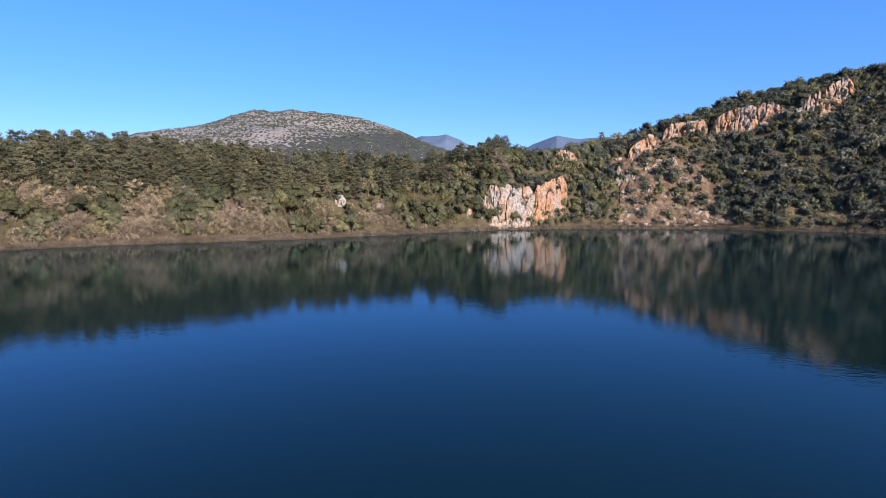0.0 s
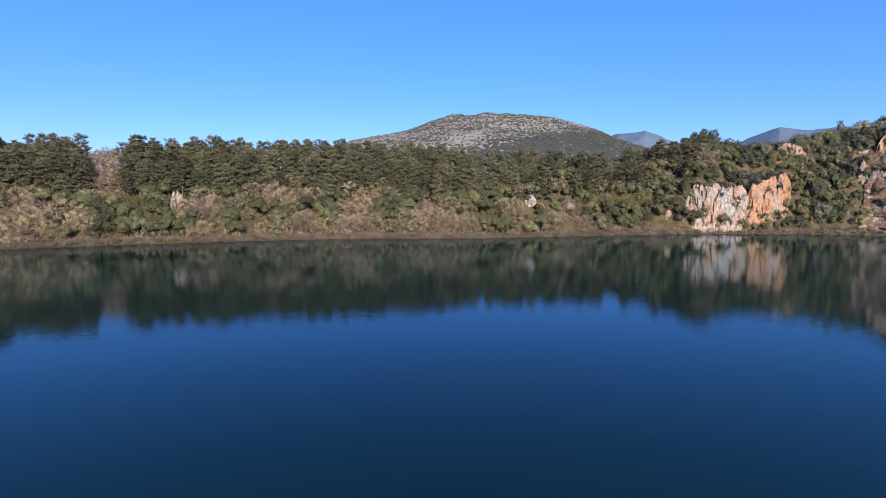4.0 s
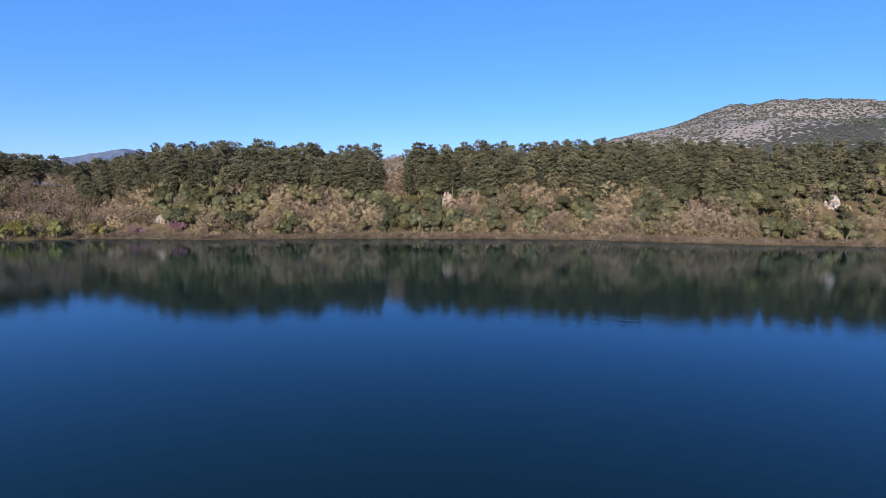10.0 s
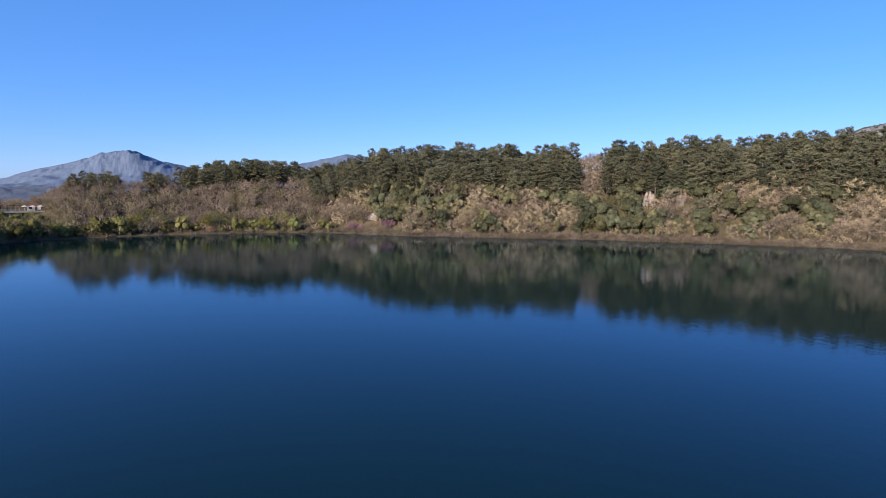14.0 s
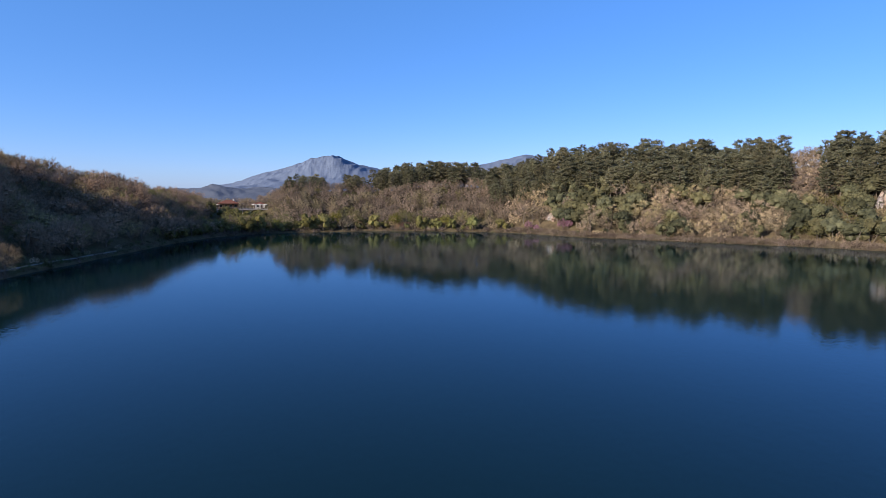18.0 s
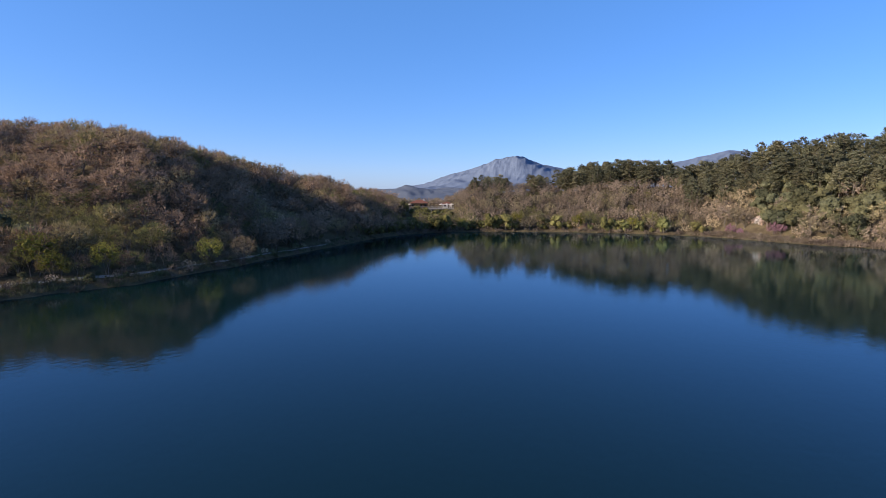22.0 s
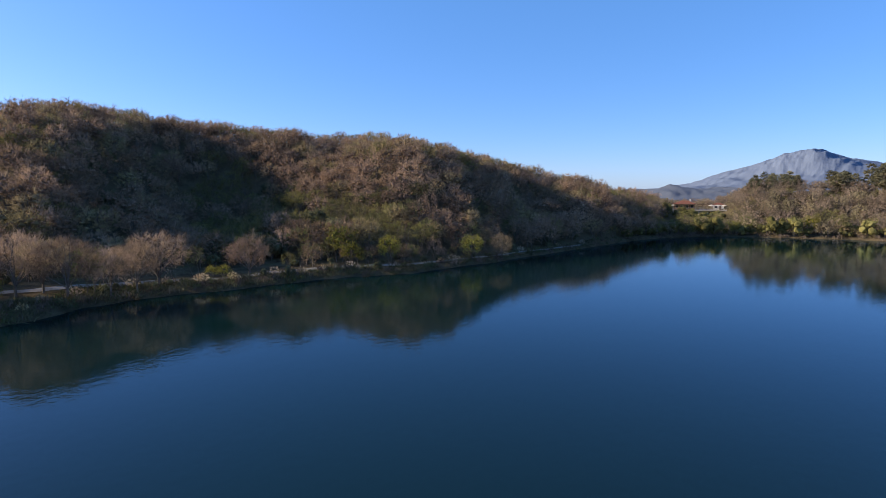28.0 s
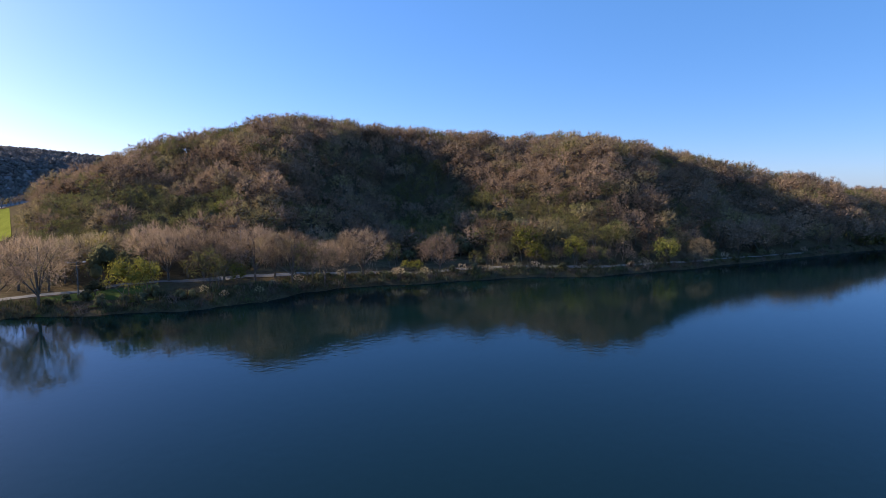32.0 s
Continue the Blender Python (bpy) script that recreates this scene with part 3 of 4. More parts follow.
def brush_shape(seed, height=1.6, n=60):
    rng = np.random.RandomState(seed)
    wood, crown = Shape(), Shape()
    for k in range(4):
        a = rng.rand() * 6.28
        tube(wood, (0, 0, -0.3), (math.cos(a) * 0.6, math.sin(a) * 0.6, height * 0.7), 0.04, 0.02, 3)
    base = np.stack([rng.normal(size=n) * 0.7, rng.normal(size=n) * 0.7, rng.uniform(-0.1, 0.5, n) * height], 1)
    way = unit(rng.normal(size=(n, 3)) * 0.6 + np.array([0, 0, 0.8]))
    sprigs(crown, rng, base, way, height * rng.uniform(0.35, 0.8, n), np.full(n, 0.07))
    return wood.done(), crown.done()


def cypress_shape(seed, height=12.0):
    rng = np.random.RandomState(seed)
    wood, crown = Shape(), Shape()
    tube(wood, (0, 0, -0.5), (0, 0, height * 0.9), 0.2, 0.03, 6)
    n = 420
    u = rng.rand(n)
    a = rng.rand(n) * 6.28
    r = height * 0.075 * np.sin(np.clip(u * 1.1 + 0.12, 0, 1) * np.pi) ** 0.6 * rng.uniform(0.7, 1.1, n)
    c = np.stack([np.cos(a) * r, np.sin(a) * r, height * (0.06 + 0.94 * u)], 1)
    leaves(crown, rng, c, np.stack([np.cos(a), np.sin(a), 0.3 + 0 * a], 1), np.full(n, 0.34))
    return wood.done(), crown.done()


KINDS = {
    # kind: (shapes, crown material, name, label, category, group)
    "pine": ([pine_shape(s, 16.0) for s in (1, 2, 3, 4, 5)], PINE, "pine_tree", "tall dark green pine on the wooded bank", "tree", "pines above the lake"),
    "bare": ([bare_shape(s, 9.0, 400, 0.47, 0.07, 0.12, 0.55, lumps=14, heart=0.26) for s in (11, 12, 13, 14, 15)], GROVE, "bare_tree", "leafless brown broadleaf tree on the far slope", "tree", "leafless trees"),
    "oak": ([bare_shape(s, 9.0, 540, 0.49, 0.064, 0.12, 0.6, lumps=20, heart=0.24) for s in (16, 17, 18, 19, 20)], TWIG, "leafless_oak", "leafless brown oak on the wooded hill", "tree", "oaks on the hill"),
    "tan": ([bare_shape(s, 6.5, 600, 0.60, 0.06, 0.05, 0.3, 3, lumps=16, heart=0.0) for s in (21, 22, 23, 24)], TAN, "tan_bush", "tan leafless bushy tree on the bank", "bush", "tan bushes"),
    "ever": ([bush_shape(s, 6.0, 0.48, 11, 40, 0.20, 0.9, True) for s in (31, 32, 33, 34)], EVER, "evergreen_shrub", "dense dark green evergreen shrub on the bank", "shrub", "evergreen shrubs"),
    "maquis": ([bush_shape(s, 4.5, 0.56, 9, 22, 0.28, 0.8) for s in (41, 42, 43, 44)], MAQUIS, "maquis_shrub", "low grey-green shrub on the rocky hillside", "shrub", "hillside shrubs"),
    "olive": ([bush_shape(s, 5.0, 0.46, 10, 52, 0.17, 0.9, True) for s in (56, 57, 58)], SPRING, "olive_shrub", "rounded olive-green shrub by the shore", "shrub", "rounded shrubs"),
    "spring": ([bare_shape(s, 7.0, 300, 0.46, 0.042, 0.14, 0.5, 2, 210, lumps=13, leaf_size=0.17, heart=0.0) for s in (51, 52, 53)], SPRING, "budding_tree", "olive-yellow tree coming into leaf", "tree", "budding trees"),
    "willow": ([bare_shape(s, 5.5, 260, 0.45, 0.03, 0.16, 0.5, 2, 700, leaf_size=0.13, heart=0.3) for s in (61, 62, 63)], WILLOW, "willow_tree", "small tree with bright yellow-green leaves by the water", "tree", "fresh green trees"),
    "blossom": ([bare_shape(s, 4.0, 150, 0.5, 0.03, 0.14, 0.4, 3, 520, leaf_size=0.15, heart=0.3) for s in (71, 72)], BLOSSOM, "blossoming_tree", "small tree in pink blossom on the shore", "tree", "pink trees"),
    "walnut": ([bare_shape(s, 9.0, 1500, 0.52, 0.036, 0.17, 0.45, lumps=30, leaf=700, leaf_size=0.10, heart=0.0) for s in (81, 82, 83, 84)], BUDS, "path_tree", "leafless brown tree beside the lakeside path", "tree", "trees along the path"),
    "brush": ([brush_shape(s) for s in (91, 92, 93)], BRUSH, "dry_brush", "dry brown brush along the waterline", "brush", "brush"),
    "sedge": ([brush_shape(s, 1.3, 60) for s in (97, 98, 99)], SHADE_SEDGE, "dark_sedge", "sedge and brush on the low bank, coloured dark for its shade", "brush", "brush"),
    "cypress": ([cypress_shape(s) for s in (95, 96)], EVER, "cypress_tree", "slender dark cypress behind the pines", "tree", "cypresses"),
}
MADE, SPOTS = {}, {k: [] for k in KINDS}
rnd = np.random.RandomState(77)


def plant(kind, x, y, size=1.0, thing=False, fat=1.0, z=None, shape=None):
    SPOTS[kind].append((x, y, float(ground(x, y)) if z is None else z, size, fat, rnd.rand() * 6.283, thing, rnd.randint(0, 99) if shape is None else shape))


def plant_at(kind, az, r, size=1.0, thing=True, fat=1.0, z=None):
    x, y = at(az, r)
    plant(kind, x, y, size, thing, fat, z)


def scatter(az0, az1, d0, d1, gap, chooser, jitter=0.8, stout=1.0):
    """Fill a stretch of the bank: directions az0 to az1, d0 to d1 metres behind the shore, one plant every gap metres."""
    mean = float(shore(np.array([(az0 + az1) / 2]))[0]) + (d0 + d1) / 2
    n = int(math.radians(az1 - az0) * mean * (d1 - d0) / gap ** 2)
    rows = max(1, int(round((d1 - d0) / gap)))
    cols = max(1, n // rows)
    for i in range(rows):
        for j in range(cols):
            a = az0 + (az1 - az0) * (j + 0.5 * (i % 2) + rnd.uniform(-0.5, 0.5) * jitter) / cols
            d = d0 + (d1 - d0) * (i + 0.5 + rnd.uniform(-0.5, 0.5) * jitter) / rows
            x, y = at(a, float(shore(a)) + d)
            got = chooser(a, d, x, y)
            if got:
                plant(got[0], x, y, got[1], len(got) > 2 and got[2], stout * rnd.uniform(0.9, 1.15))


def build_plants():
    limit = 300
    for kind, (shapes, mat, name, label, category, group) in KINDS.items():
        spots = sorted(SPOTS[kind], key=lambda s: (not s[6], math.hypot(s[0], s[1])))
        if not spots:
            continue
        single = [] if kind in ("brush", "sedge") else spots[:limit]
        rest = spots[len(single):]
        models = []
        for w, c in shapes:
            models.append((mesh_of("trunk", *w, [BARK]), mesh_of("crown", *c, [mat])))
        heads = {}
        for x, y, z, size, fat, turn, thing, pick in single:
            k = pick % len(models)
            m = Matrix.LocRotScale((x, y, z - 0.1), Euler((0, 0, turn)), (size * fat, size * fat, size))
            if k not in heads:
                head = new(name)
                tagged(head, label, category, group)
                for me in models[k]:
                    new(me.name.split(".")[0], me).parent = head
                head.matrix_basis = m
                heads[k] = (head, head.matrix_basis.copy())
            else:
                head = heads[k][0]
                keep = head.matrix_basis.copy()
                head.matrix_basis = Matrix.Identity(4)
                copy_thing(head, m)
                head.matrix_basis = keep
        if rest:
            vs, fs, ts, ms, n = [], [], [], [], 0
            for x, y, z, size, fat, turn, thing, pick in rest:
                c, s = math.cos(turn), math.sin(turn)
                rot = np.array([[c, s, 0], [-s, c, 0], [0, 0, 1]]) * np.array([size * fat, size * fat, size])
                tint = rnd.rand()
                for mi, (v, f) in enumerate(shapes[pick % len(shapes)]):
                    vs.append(v @ rot + (x, y, z - 0.1))
                    fs.append(f + n)
                    ts.append(np.full(len(v), tint))
                    ms.append(np.full(len(f), mi))
                    n += len(v)
            me = mesh_of(name + "_cover", np.concatenate(vs), np.concatenate(fs), [BARK, mat], np.concatenate(ms), np.concatenate(ts))
            tagged(new(name + "_cover", me), label.replace(" on the", " cover on the"), "woods", kind="stuff")


def patch(x, y, scale, seed):
    return float(fbm(np.array(x / scale + seed), np.array(y / scale - seed), 3))


# far bank: bushes below, pines on the top
def bank_mix(a, d, x, y):
    n = patch(x, y, 16, 3.1) + 0.25 * (rnd.rand() - 0.5)
    if 47.5 < a < 51.5 and d > 26 or 58 < a < 66 and 24 < d < 44:
        return "bare", rnd.uniform(0.7, 0.95)
    if (40.7 < a < 42.0 or 43.4 < a < 45.1) and 10 < d < 27:
        return ("tan" if rnd.rand() < 0.5 else "ever", rnd.uniform(0.35, 0.55))
    if 69 < a < 74.6 and d < 8:
        return None
    if (9.2 < a < 12.4 or 5.4 < a < 8.8) and 11 < d < 28:
        return ("tan" if rnd.rand() < 0.3 else "ever", rnd.uniform(0.55, 0.85))
    if 64 < a < 71.5 and d > 7 and rnd.rand() < 0.75:
        return "ever", rnd.uniform(1.0, 1.6)
    green = 0.2 if 38 < a < 55 or a < 16 else 0.05
    if d < 9:
        green -= 0.1
    if n < green:
        return ("ever", rnd.uniform(0.9, 1.55)) if rnd.rand() < 0.8 else ("spring", rnd.uniform(0.75, 1.1))
    return ("tan", rnd.uniform(0.85, 1.55)) if rnd.rand() < 0.68 else ("bare", rnd.uniform(0.65, 1.05))


def pine_mix(a, d, x, y):
    if 48.4 < a < 50.9:
        return ("bare", rnd.uniform(0.85, 1.1)) if rnd.rand() < 0.6 else ("tan", rnd.uniform(1.0, 1.3))
    r = rnd.rand()
    if a < 16 and r < 0.35:
        return ("bare", rnd.uniform(0.7, 1.0)) if r < 0.2 else ("ever", rnd.uniform(1.2, 1.9))
    return "pine", rnd.uniform(0.68, 0.95) * (0.88 if a > 71.5 else 1.0)


scatter(-6, 76, 3.2, 30, 4.6, bank_mix, 0.9, 1.12)
scatter(-6, 76, 2.2, 7, 3.4, lambda a, d, x, y: None if 69 < a < 74.6 or rnd.rand() < 0.35 else ("tan", rnd.uniform(0.3, 0.55)) if rnd.rand() < 0.7 else ("ever", rnd.uniform(0.25, 0.5)))
scatter(-6, 78, 24, 64, 4.6, pine_mix, 0.95, 1.22)


# head of the lake: leafless woods, a fringe of fresh green, pines at the back
def head_mix(a, d, x, y):
    if 99.4 < a < 105.4 and 16 < d:
        return ("spring", rnd.uniform(0.5, 0.7)) if rnd.rand() < 0.6 and d < 34 else None
    if d < 9:
        return ("spring", rnd.uniform(0.5, 1.3)) if rnd.rand() < 0.5 else (("tan", rnd.uniform(0.6, 1.2)) if rnd.rand() < 0.6 else ("bare", rnd.uniform(0.5, 0.9)))
    if rnd.rand() < 0.12:
        return "spring", rnd.uniform(0.6, 0.9)
    return "bare", rnd.uniform(0.65, 0.98)


def head_pines(a, d, x, y):
    if a < 89.5 or 90.5 < a < 92.3 or 94.5 < a < 98.2:
        return "pine", rnd.uniform(0.75, 1.0) * (0.78 if 71 < a < 79 else 0.72 if a > 89.5 else 1.0)
    return None


scatter(76, 106.5, 3, 60, 5.0, head_mix)
scatter(73, 98.5, 46, 84, 5.8, head_pines, 0.8, 1.25)


scatter(98, 109, 62, 190, 9.0, lambda a, d, x, y: ("bare", rnd.uniform(0.5, 0.75)) if not 99.0 < a < 105.2 or d > 85 else None)


# wooded hill over the path
def hill_mix(a, d, x, y):
    n = patch(x, y, 30, 8.7)
    if 143 < a < 160 and d < 95 and rnd.rand() < 0.22:
        return "ever", rnd.uniform(0.7, 1.1)
    if n < -0.2 and rnd.rand() < 0.7 or rnd.rand() < 0.08:
        return "spring", rnd.uniform(0.9, 1.25)
    return "oak", rnd.uniform(0.7, 1.08)


for a0, a1, d0 in ((106.5, 112, 5), (112, 120, 10), (120, 131, 15), (131, 143, 18), (143, 156, 26), (156, 170, 27), (170, 183, 27)):
    f = plan_at((a0 + a1) / 2)
    scatter(a0, a1, d0, float(f[1] + f[2]) + 4, 5.9, hill_mix, 0.9, 1.12)
    scatter(a0, a1, float(f[1] + 0.72 * f[2]), float(f[1] + f[2]) + 8, 6.6, lambda a, d, x, y: ("oak", rnd.uniform(0.3, 0.75)))
    scatter(a0, a1, float(f[1] + 0.86 * f[2]), float(f[1] + f[2]) + 3, 4.2, lambda a, d, x, y: ("brush", rnd.uniform(1.2, 2.2)))


# undergrowth between the path and the wooded slope
scatter(110, 143, 8.5, 18, 4.6, lambda a, d, x, y: ("oak", rnd.uniform(0.4, 0.65)) if rnd.rand() < 0.5 else ("spring", rnd.uniform(0.5, 0.85)) if rnd.rand() < 0.7 else ("ever", rnd.uniform(0.3, 0.5)))
scatter(143, 171, 22, 34, 5.4, lambda a, d, x, y: ("oak", rnd.uniform(0.4, 0.65)) if rnd.rand() < 0.5 else ("ever", rnd.uniform(0.35, 0.6)))
scatter(180.5, 184.6, 24, 112, 6.3, lambda a, d, x, y: ("oak", rnd.uniform(0.7, 1.0)) if rnd.rand() < 0.8 else ("spring", 0.8))


# rocky hill: maquis with bare rock between
def maquis_mix(a, d, x, y):
    n = patch(x, y, 22, 5.5)
    rocky = -27.8 + 0.09 * d < a < -16 and 4 < d < 74
    if rocky and rnd.rand() < 0.5 or n > 0.5:
        return None
    if d < 12 and rnd.rand() < 0.3:
        return "tan", rnd.uniform(0.4, 0.7)
    return ("maquis", rnd.uniform(1.6, 2.4) if rnd.rand() < 0.22 and d < 115 else rnd.uniform(0.8, 1.5)) if rnd.rand() < 0.85 else ("ever", rnd.uniform(0.7, 1.3))


scatter(-43, -20, 3, 156, 4.2, maquis_mix, 1.1)
scatter(-20, -6, 3, 85, 4.3, maquis_mix)
scatter(-17, -3, 3, 72, 4.9, lambda a, d, x, y: None if a > -13 and d < 11 else ("ever", rnd.uniform(0.75, 1.35)) if rnd.rand() < 0.6 else ("maquis", rnd.uniform(1.0, 1.8)))
PATH = [(185.5, 11), (181, 15), (176, 19), (170, 19), (164, 16), (157, 9.5), (145, 8), (134, 7), (123, 6), (118, 5), (112, 4)]
# brush along the waterline
scatter(-42, 106, 0.0, 4.5, 1.6, lambda a, d, x, y: ("brush", rnd.uniform(0.7, 1.5)) if a < 76 or rnd.rand() < 0.35 else None)
scatter(76, 101, 1.5, 6, 4.0, lambda a, d, x, y: ("olive", rnd.uniform(0.5, 1.2)) if rnd.rand() < 0.45 else ("tan", rnd.uniform(0.5, 0.9)))
scatter(106, 186, 0.0, 9, 1.5, lambda a, d, x, y: ("sedge" if rnd.rand() < 0.85 else "brush", rnd.uniform(0.5, 1.2)) if rnd.rand() < (0.3 if 174 < a < 182.5 and d > 2.5 else 0.9) and abs(d - float(np.interp(a, [p[0] for p in PATH[::-1]], [p[1] for p in PATH[::-1]]))) > 1.8 else None)
scatter(112, 184, 1, 7, 4.2, lambda a, d, x, y: ("ever", rnd.uniform(0.2, 0.45)) if rnd.rand() < 0.4 else ("tan", rnd.uniform(0.2, 0.35)))


# ---- the path along the near bank ----
def build_path():
    azs = np.arange(113, 185.5, 0.4)
    off = np.interp(azs, [p[0] for p in PATH[::-1]], [p[1] for p in PATH[::-1]])
    r = shore(azs) + off
    verts = []
    for w in (-1.5, -0.8, 0, 0.8, 1.5):
        a = np.radians(bearing(azs))
        x, y = -np.sin(a) * (r + w), np.cos(a) * (r + w)
        verts.append(np.stack([x, y, ground(x, y) + 0.06 + 0.03 * (abs(w) < 1)], 1))
    me = mesh_of("path", np.concatenate(verts), grid_faces(5, len(azs)), [GRAVEL], smooth=True)
    tagged(new("path", me), "pale gravel path along the lakeside", "path", kind="structure")


build_path()


# ---- cliffs and rocks ----
def meets(az, slope):
    """How far away the sight line of that slope meets the ground."""
    r = np.arange(float(shore(az)), 900.0, 0.5)
    a = math.radians(float(bearing(az)))
    z = ground(-math.sin(a) * r, math.cos(a) * r)
    hit = np.nonzero(z >= EYE + slope * r)[0]
    return float(r[hit[0]]) if len(hit) else None


def cliff(name, a0, a1, low, high, mat, label, seed, back=0.25, out=0.0, flute=0.13, r=None, peak=0.0):
    """A fluted rock face from slope low to slope high of the sight line, leaning back into the hill."""
    mid = (a0 + a1) / 2
    low, high = (low if isinstance(low, tuple) else (low, low)), (high if isinstance(high, tuple) else (high, high))
    ends_r = [(r or meets(a, l) or float(shore(a)) + 3) - out for a, l in ((a0, low[0]), (a1, low[1]))]
    base = [EYE + l * q for l, q in zip(low, ends_r)]
    tops = [EYE + h * (q + 2) for h, q in zip(high, ends_r)]
    tall = (tops[0] + tops[1] - base[0] - base[1]) / 2
    wide = math.radians(a1 - a0) * (ends_r[0] + ends_r[1]) / 2
    nu, nv = max(14, int(wide / 0.45)), max(16, int(tall / 0.4))
    s = np.linspace(0, 1, nu)[:, None]
    v = np.linspace(0, 1.35, nv)[None, :]
    r = ends_r[0] + (ends_r[1] - ends_r[0]) * s
    z0 = base[0] + (base[1] - base[0]) * s
    ends = np.clip(np.minimum(s, 1 - s) * 6, 0, 1) ** 0.55
    x_along = s * wide
    crest = tall * (0.45 + 0.55 * ends) * (0.96 + 0.15 * fbm(x_along / 6.0 + seed, x_along * 0 + seed, 5))
    crest = crest * (1 - peak + peak * np.sin(np.pi * s ** (0.7 + 0.5 * math.sin(seed * 9) ** 2)) ** 1.2)
    face = np.minimum(v, 1)
    z = z0 - 2.0 + (crest + 2.0) * face ** 0.9
    behind = back * crest * face + np.maximum(v - 1, 0) * 18 + (1 - ends) * 2.5
    n = fbm(x_along / 4.0 + seed * 3, z / 7.0 + seed, 5) * 1.7 - np.abs(fbm(x_along / 2.2 + seed + z / 9.0, z / 4.0, 4)) * 1.3
    n = n + 0.25 * np.floor(4 * fbm(x_along / 7.0 - seed, z / 5.0 + seed, 2))
    n = n - 11 * np.clip(0.11 - np.abs(fbm(x_along / 4.0 + seed * 5, z / 15.0 + seed, 3)), 0, 1)
    behind = behind - n * flute * tall * np.clip(face * 3, 0.3, 1)
    z = z - np.maximum(v - 1, 0) * 9 + 0.5 * fbm(x_along / 1.3, z / 1.3 + v * 5, 3)
    a = np.radians(bearing(a0 + (a1 - a0) * s))
    rr = r + behind
    xyz = np.stack([-np.sin(a) * rr, np.cos(a) * rr, z + 0 * rr], -1).reshape(-1, 3)
    me = mesh_of(name, xyz, grid_faces(nu, nv)[:, ::-1], [mat], smooth=False)
    # shrubs along the lip and at the foot
    for k in range(max(2, int(wide / 2.6))):
        i = rnd.randint(0, nu)
        p = xyz.reshape(nu, nv, 3)[i, int(nv * rnd.uniform(0.73, 0.84))]
        plant("maquis", float(p[0]), float(p[1]), rnd.uniform(0.5, 1.1), z=float(p[2]) - 1.1)
        q = xyz.reshape(nu, nv, 3)[rnd.randint(0, nu), int(nv * rnd.uniform(0.08, 0.6))]
        plant("maquis" if rnd.rand() < 0.6 else "tan", float(q[0]), float(q[1]), rnd.uniform(0.3, 0.6), z=float(q[2]) - 0.3)
    return tagged(new(name, me), label, "cliff", group="rock faces")


cliff("cliff", -9.6, -3.9, -0.060, (0.028, 0.018), ROCK, "pale fluted limestone cliff rising from the water", 1.3, 0.3, flute=0.07)
cliff("cliff", -12.5, -9.0, (-0.025, -0.050), (0.031, 0.026), RUST, "rust-stained limestone cliff beside the pale one", 4.1, 0.26, 2.5, flute=0.07)
cliff("rock_slab", -3.6, -2.3, -0.047, -0.006, RUST, "tilted pale orange rock slab among shrubs", 9.2, 0.5, flute=0.08)
cliff("cliff", -13.4, -11.0, 0.052, 0.080, RUST, "rounded rock knob above the woods", 12.4, 0.3, 3, peak=0.3)
cliff("rock_pinnacle", -17.7, -16.9, 0.018, 0.053, ROCK, "grey rock pinnacle on the spur", 15.5, 0.3, 1, peak=0.75)
cliff("cliff", -20.6, -18.0, (0.072, 0.045), (0.104, 0.088), RUST, "broken grey and orange crag on the spur", 18.1, 0.4, 1)
cliff("cliff", -19.6, -17.6, 0.012, 0.042, ROCK, "low crumbling rock step on the scree", 20.3, 0.6)
cliff("cliff", -22.6, -20.2, 0.028, 0.062, ROCK, "grey rock step over the scree", 22.6, 0.6)
cliff("rock_step", -21.6, -19.4, -0.012, 0.018, ROCK, "broken grey rock step on the scree", 61.2, 0.7, 1)
cliff("rock_step", -24.2, -22.4, -0.030, -0.004, SCREE, "crumbling brown rock step on the scree", 63.2, 0.8, 1)
cliff("rock_step", -20.6, -18.2, -0.040, -0.012, SCREE, "crumbling brown rock step on the scree", 65.7, 0.7, 1)
cliff("rock_step", -25.8, -24.2, -0.048, -0.024, ROCK, "broken grey rock step low on the scree", 67.1, 0.8, 1)
cliff("rock_step", -18.6, -17.2, -0.052, -0.030, ROCK, "broken grey rock step near the water", 69.1, 0.7, 1)
cliff("cliff", -24.9, -21.1, (0.0960, 0.0840), (0.128, 0.1135), RUST, "long orange cliff band under the ridge", 25.9, 0.2, 2)
cliff("cliff", -30.9, -25.3, (0.1080, 0.0930), (0.1475, 0.132), RUST, "long orange cliff band under the ridge", 28.4, 0.2, 2)
cliff("cliff", -32.3, -30.9, 0.100, 0.135, ROCK, "grey crag between the orange cliffs", 31.4, 0.5, 1, flute=0.2)
cliff("cliff", -35.6, -31.8, (0.1340, 0.1000), (0.170, 0.150), RUST, "tall orange cliff near the hilltop", 34.2, 0.2, 2)
cliff("rock_outcrop", -37.0, -36.0, 0.128, 0.140, ROCK, "grey rock standing out of the shrubs", 36.6, 0.3, 1, peak=0.75)
cliff("rock_outcrop", -32.6, -31.6, 0.066, 0.084, ROCK, "grey rock standing out of the shrubs", 38.6, 0.4, 1, peak=0.75)
cliff("rock_outcrop", 43.6, 44.8, (-0.016, -0.020), (0.008, 0.012), PALE, "pale rock showing through the bushes", 41.0, 0.35, 1, flute=0.28, peak=0.45)
cliff("rock_outcrop", 40.9, 41.8, (-0.010, -0.026), (0.014, 0.002), ROCK, "pale orange rock showing through the bushes", 43.0, 0.4, 1, flute=0.28, peak=0.45)
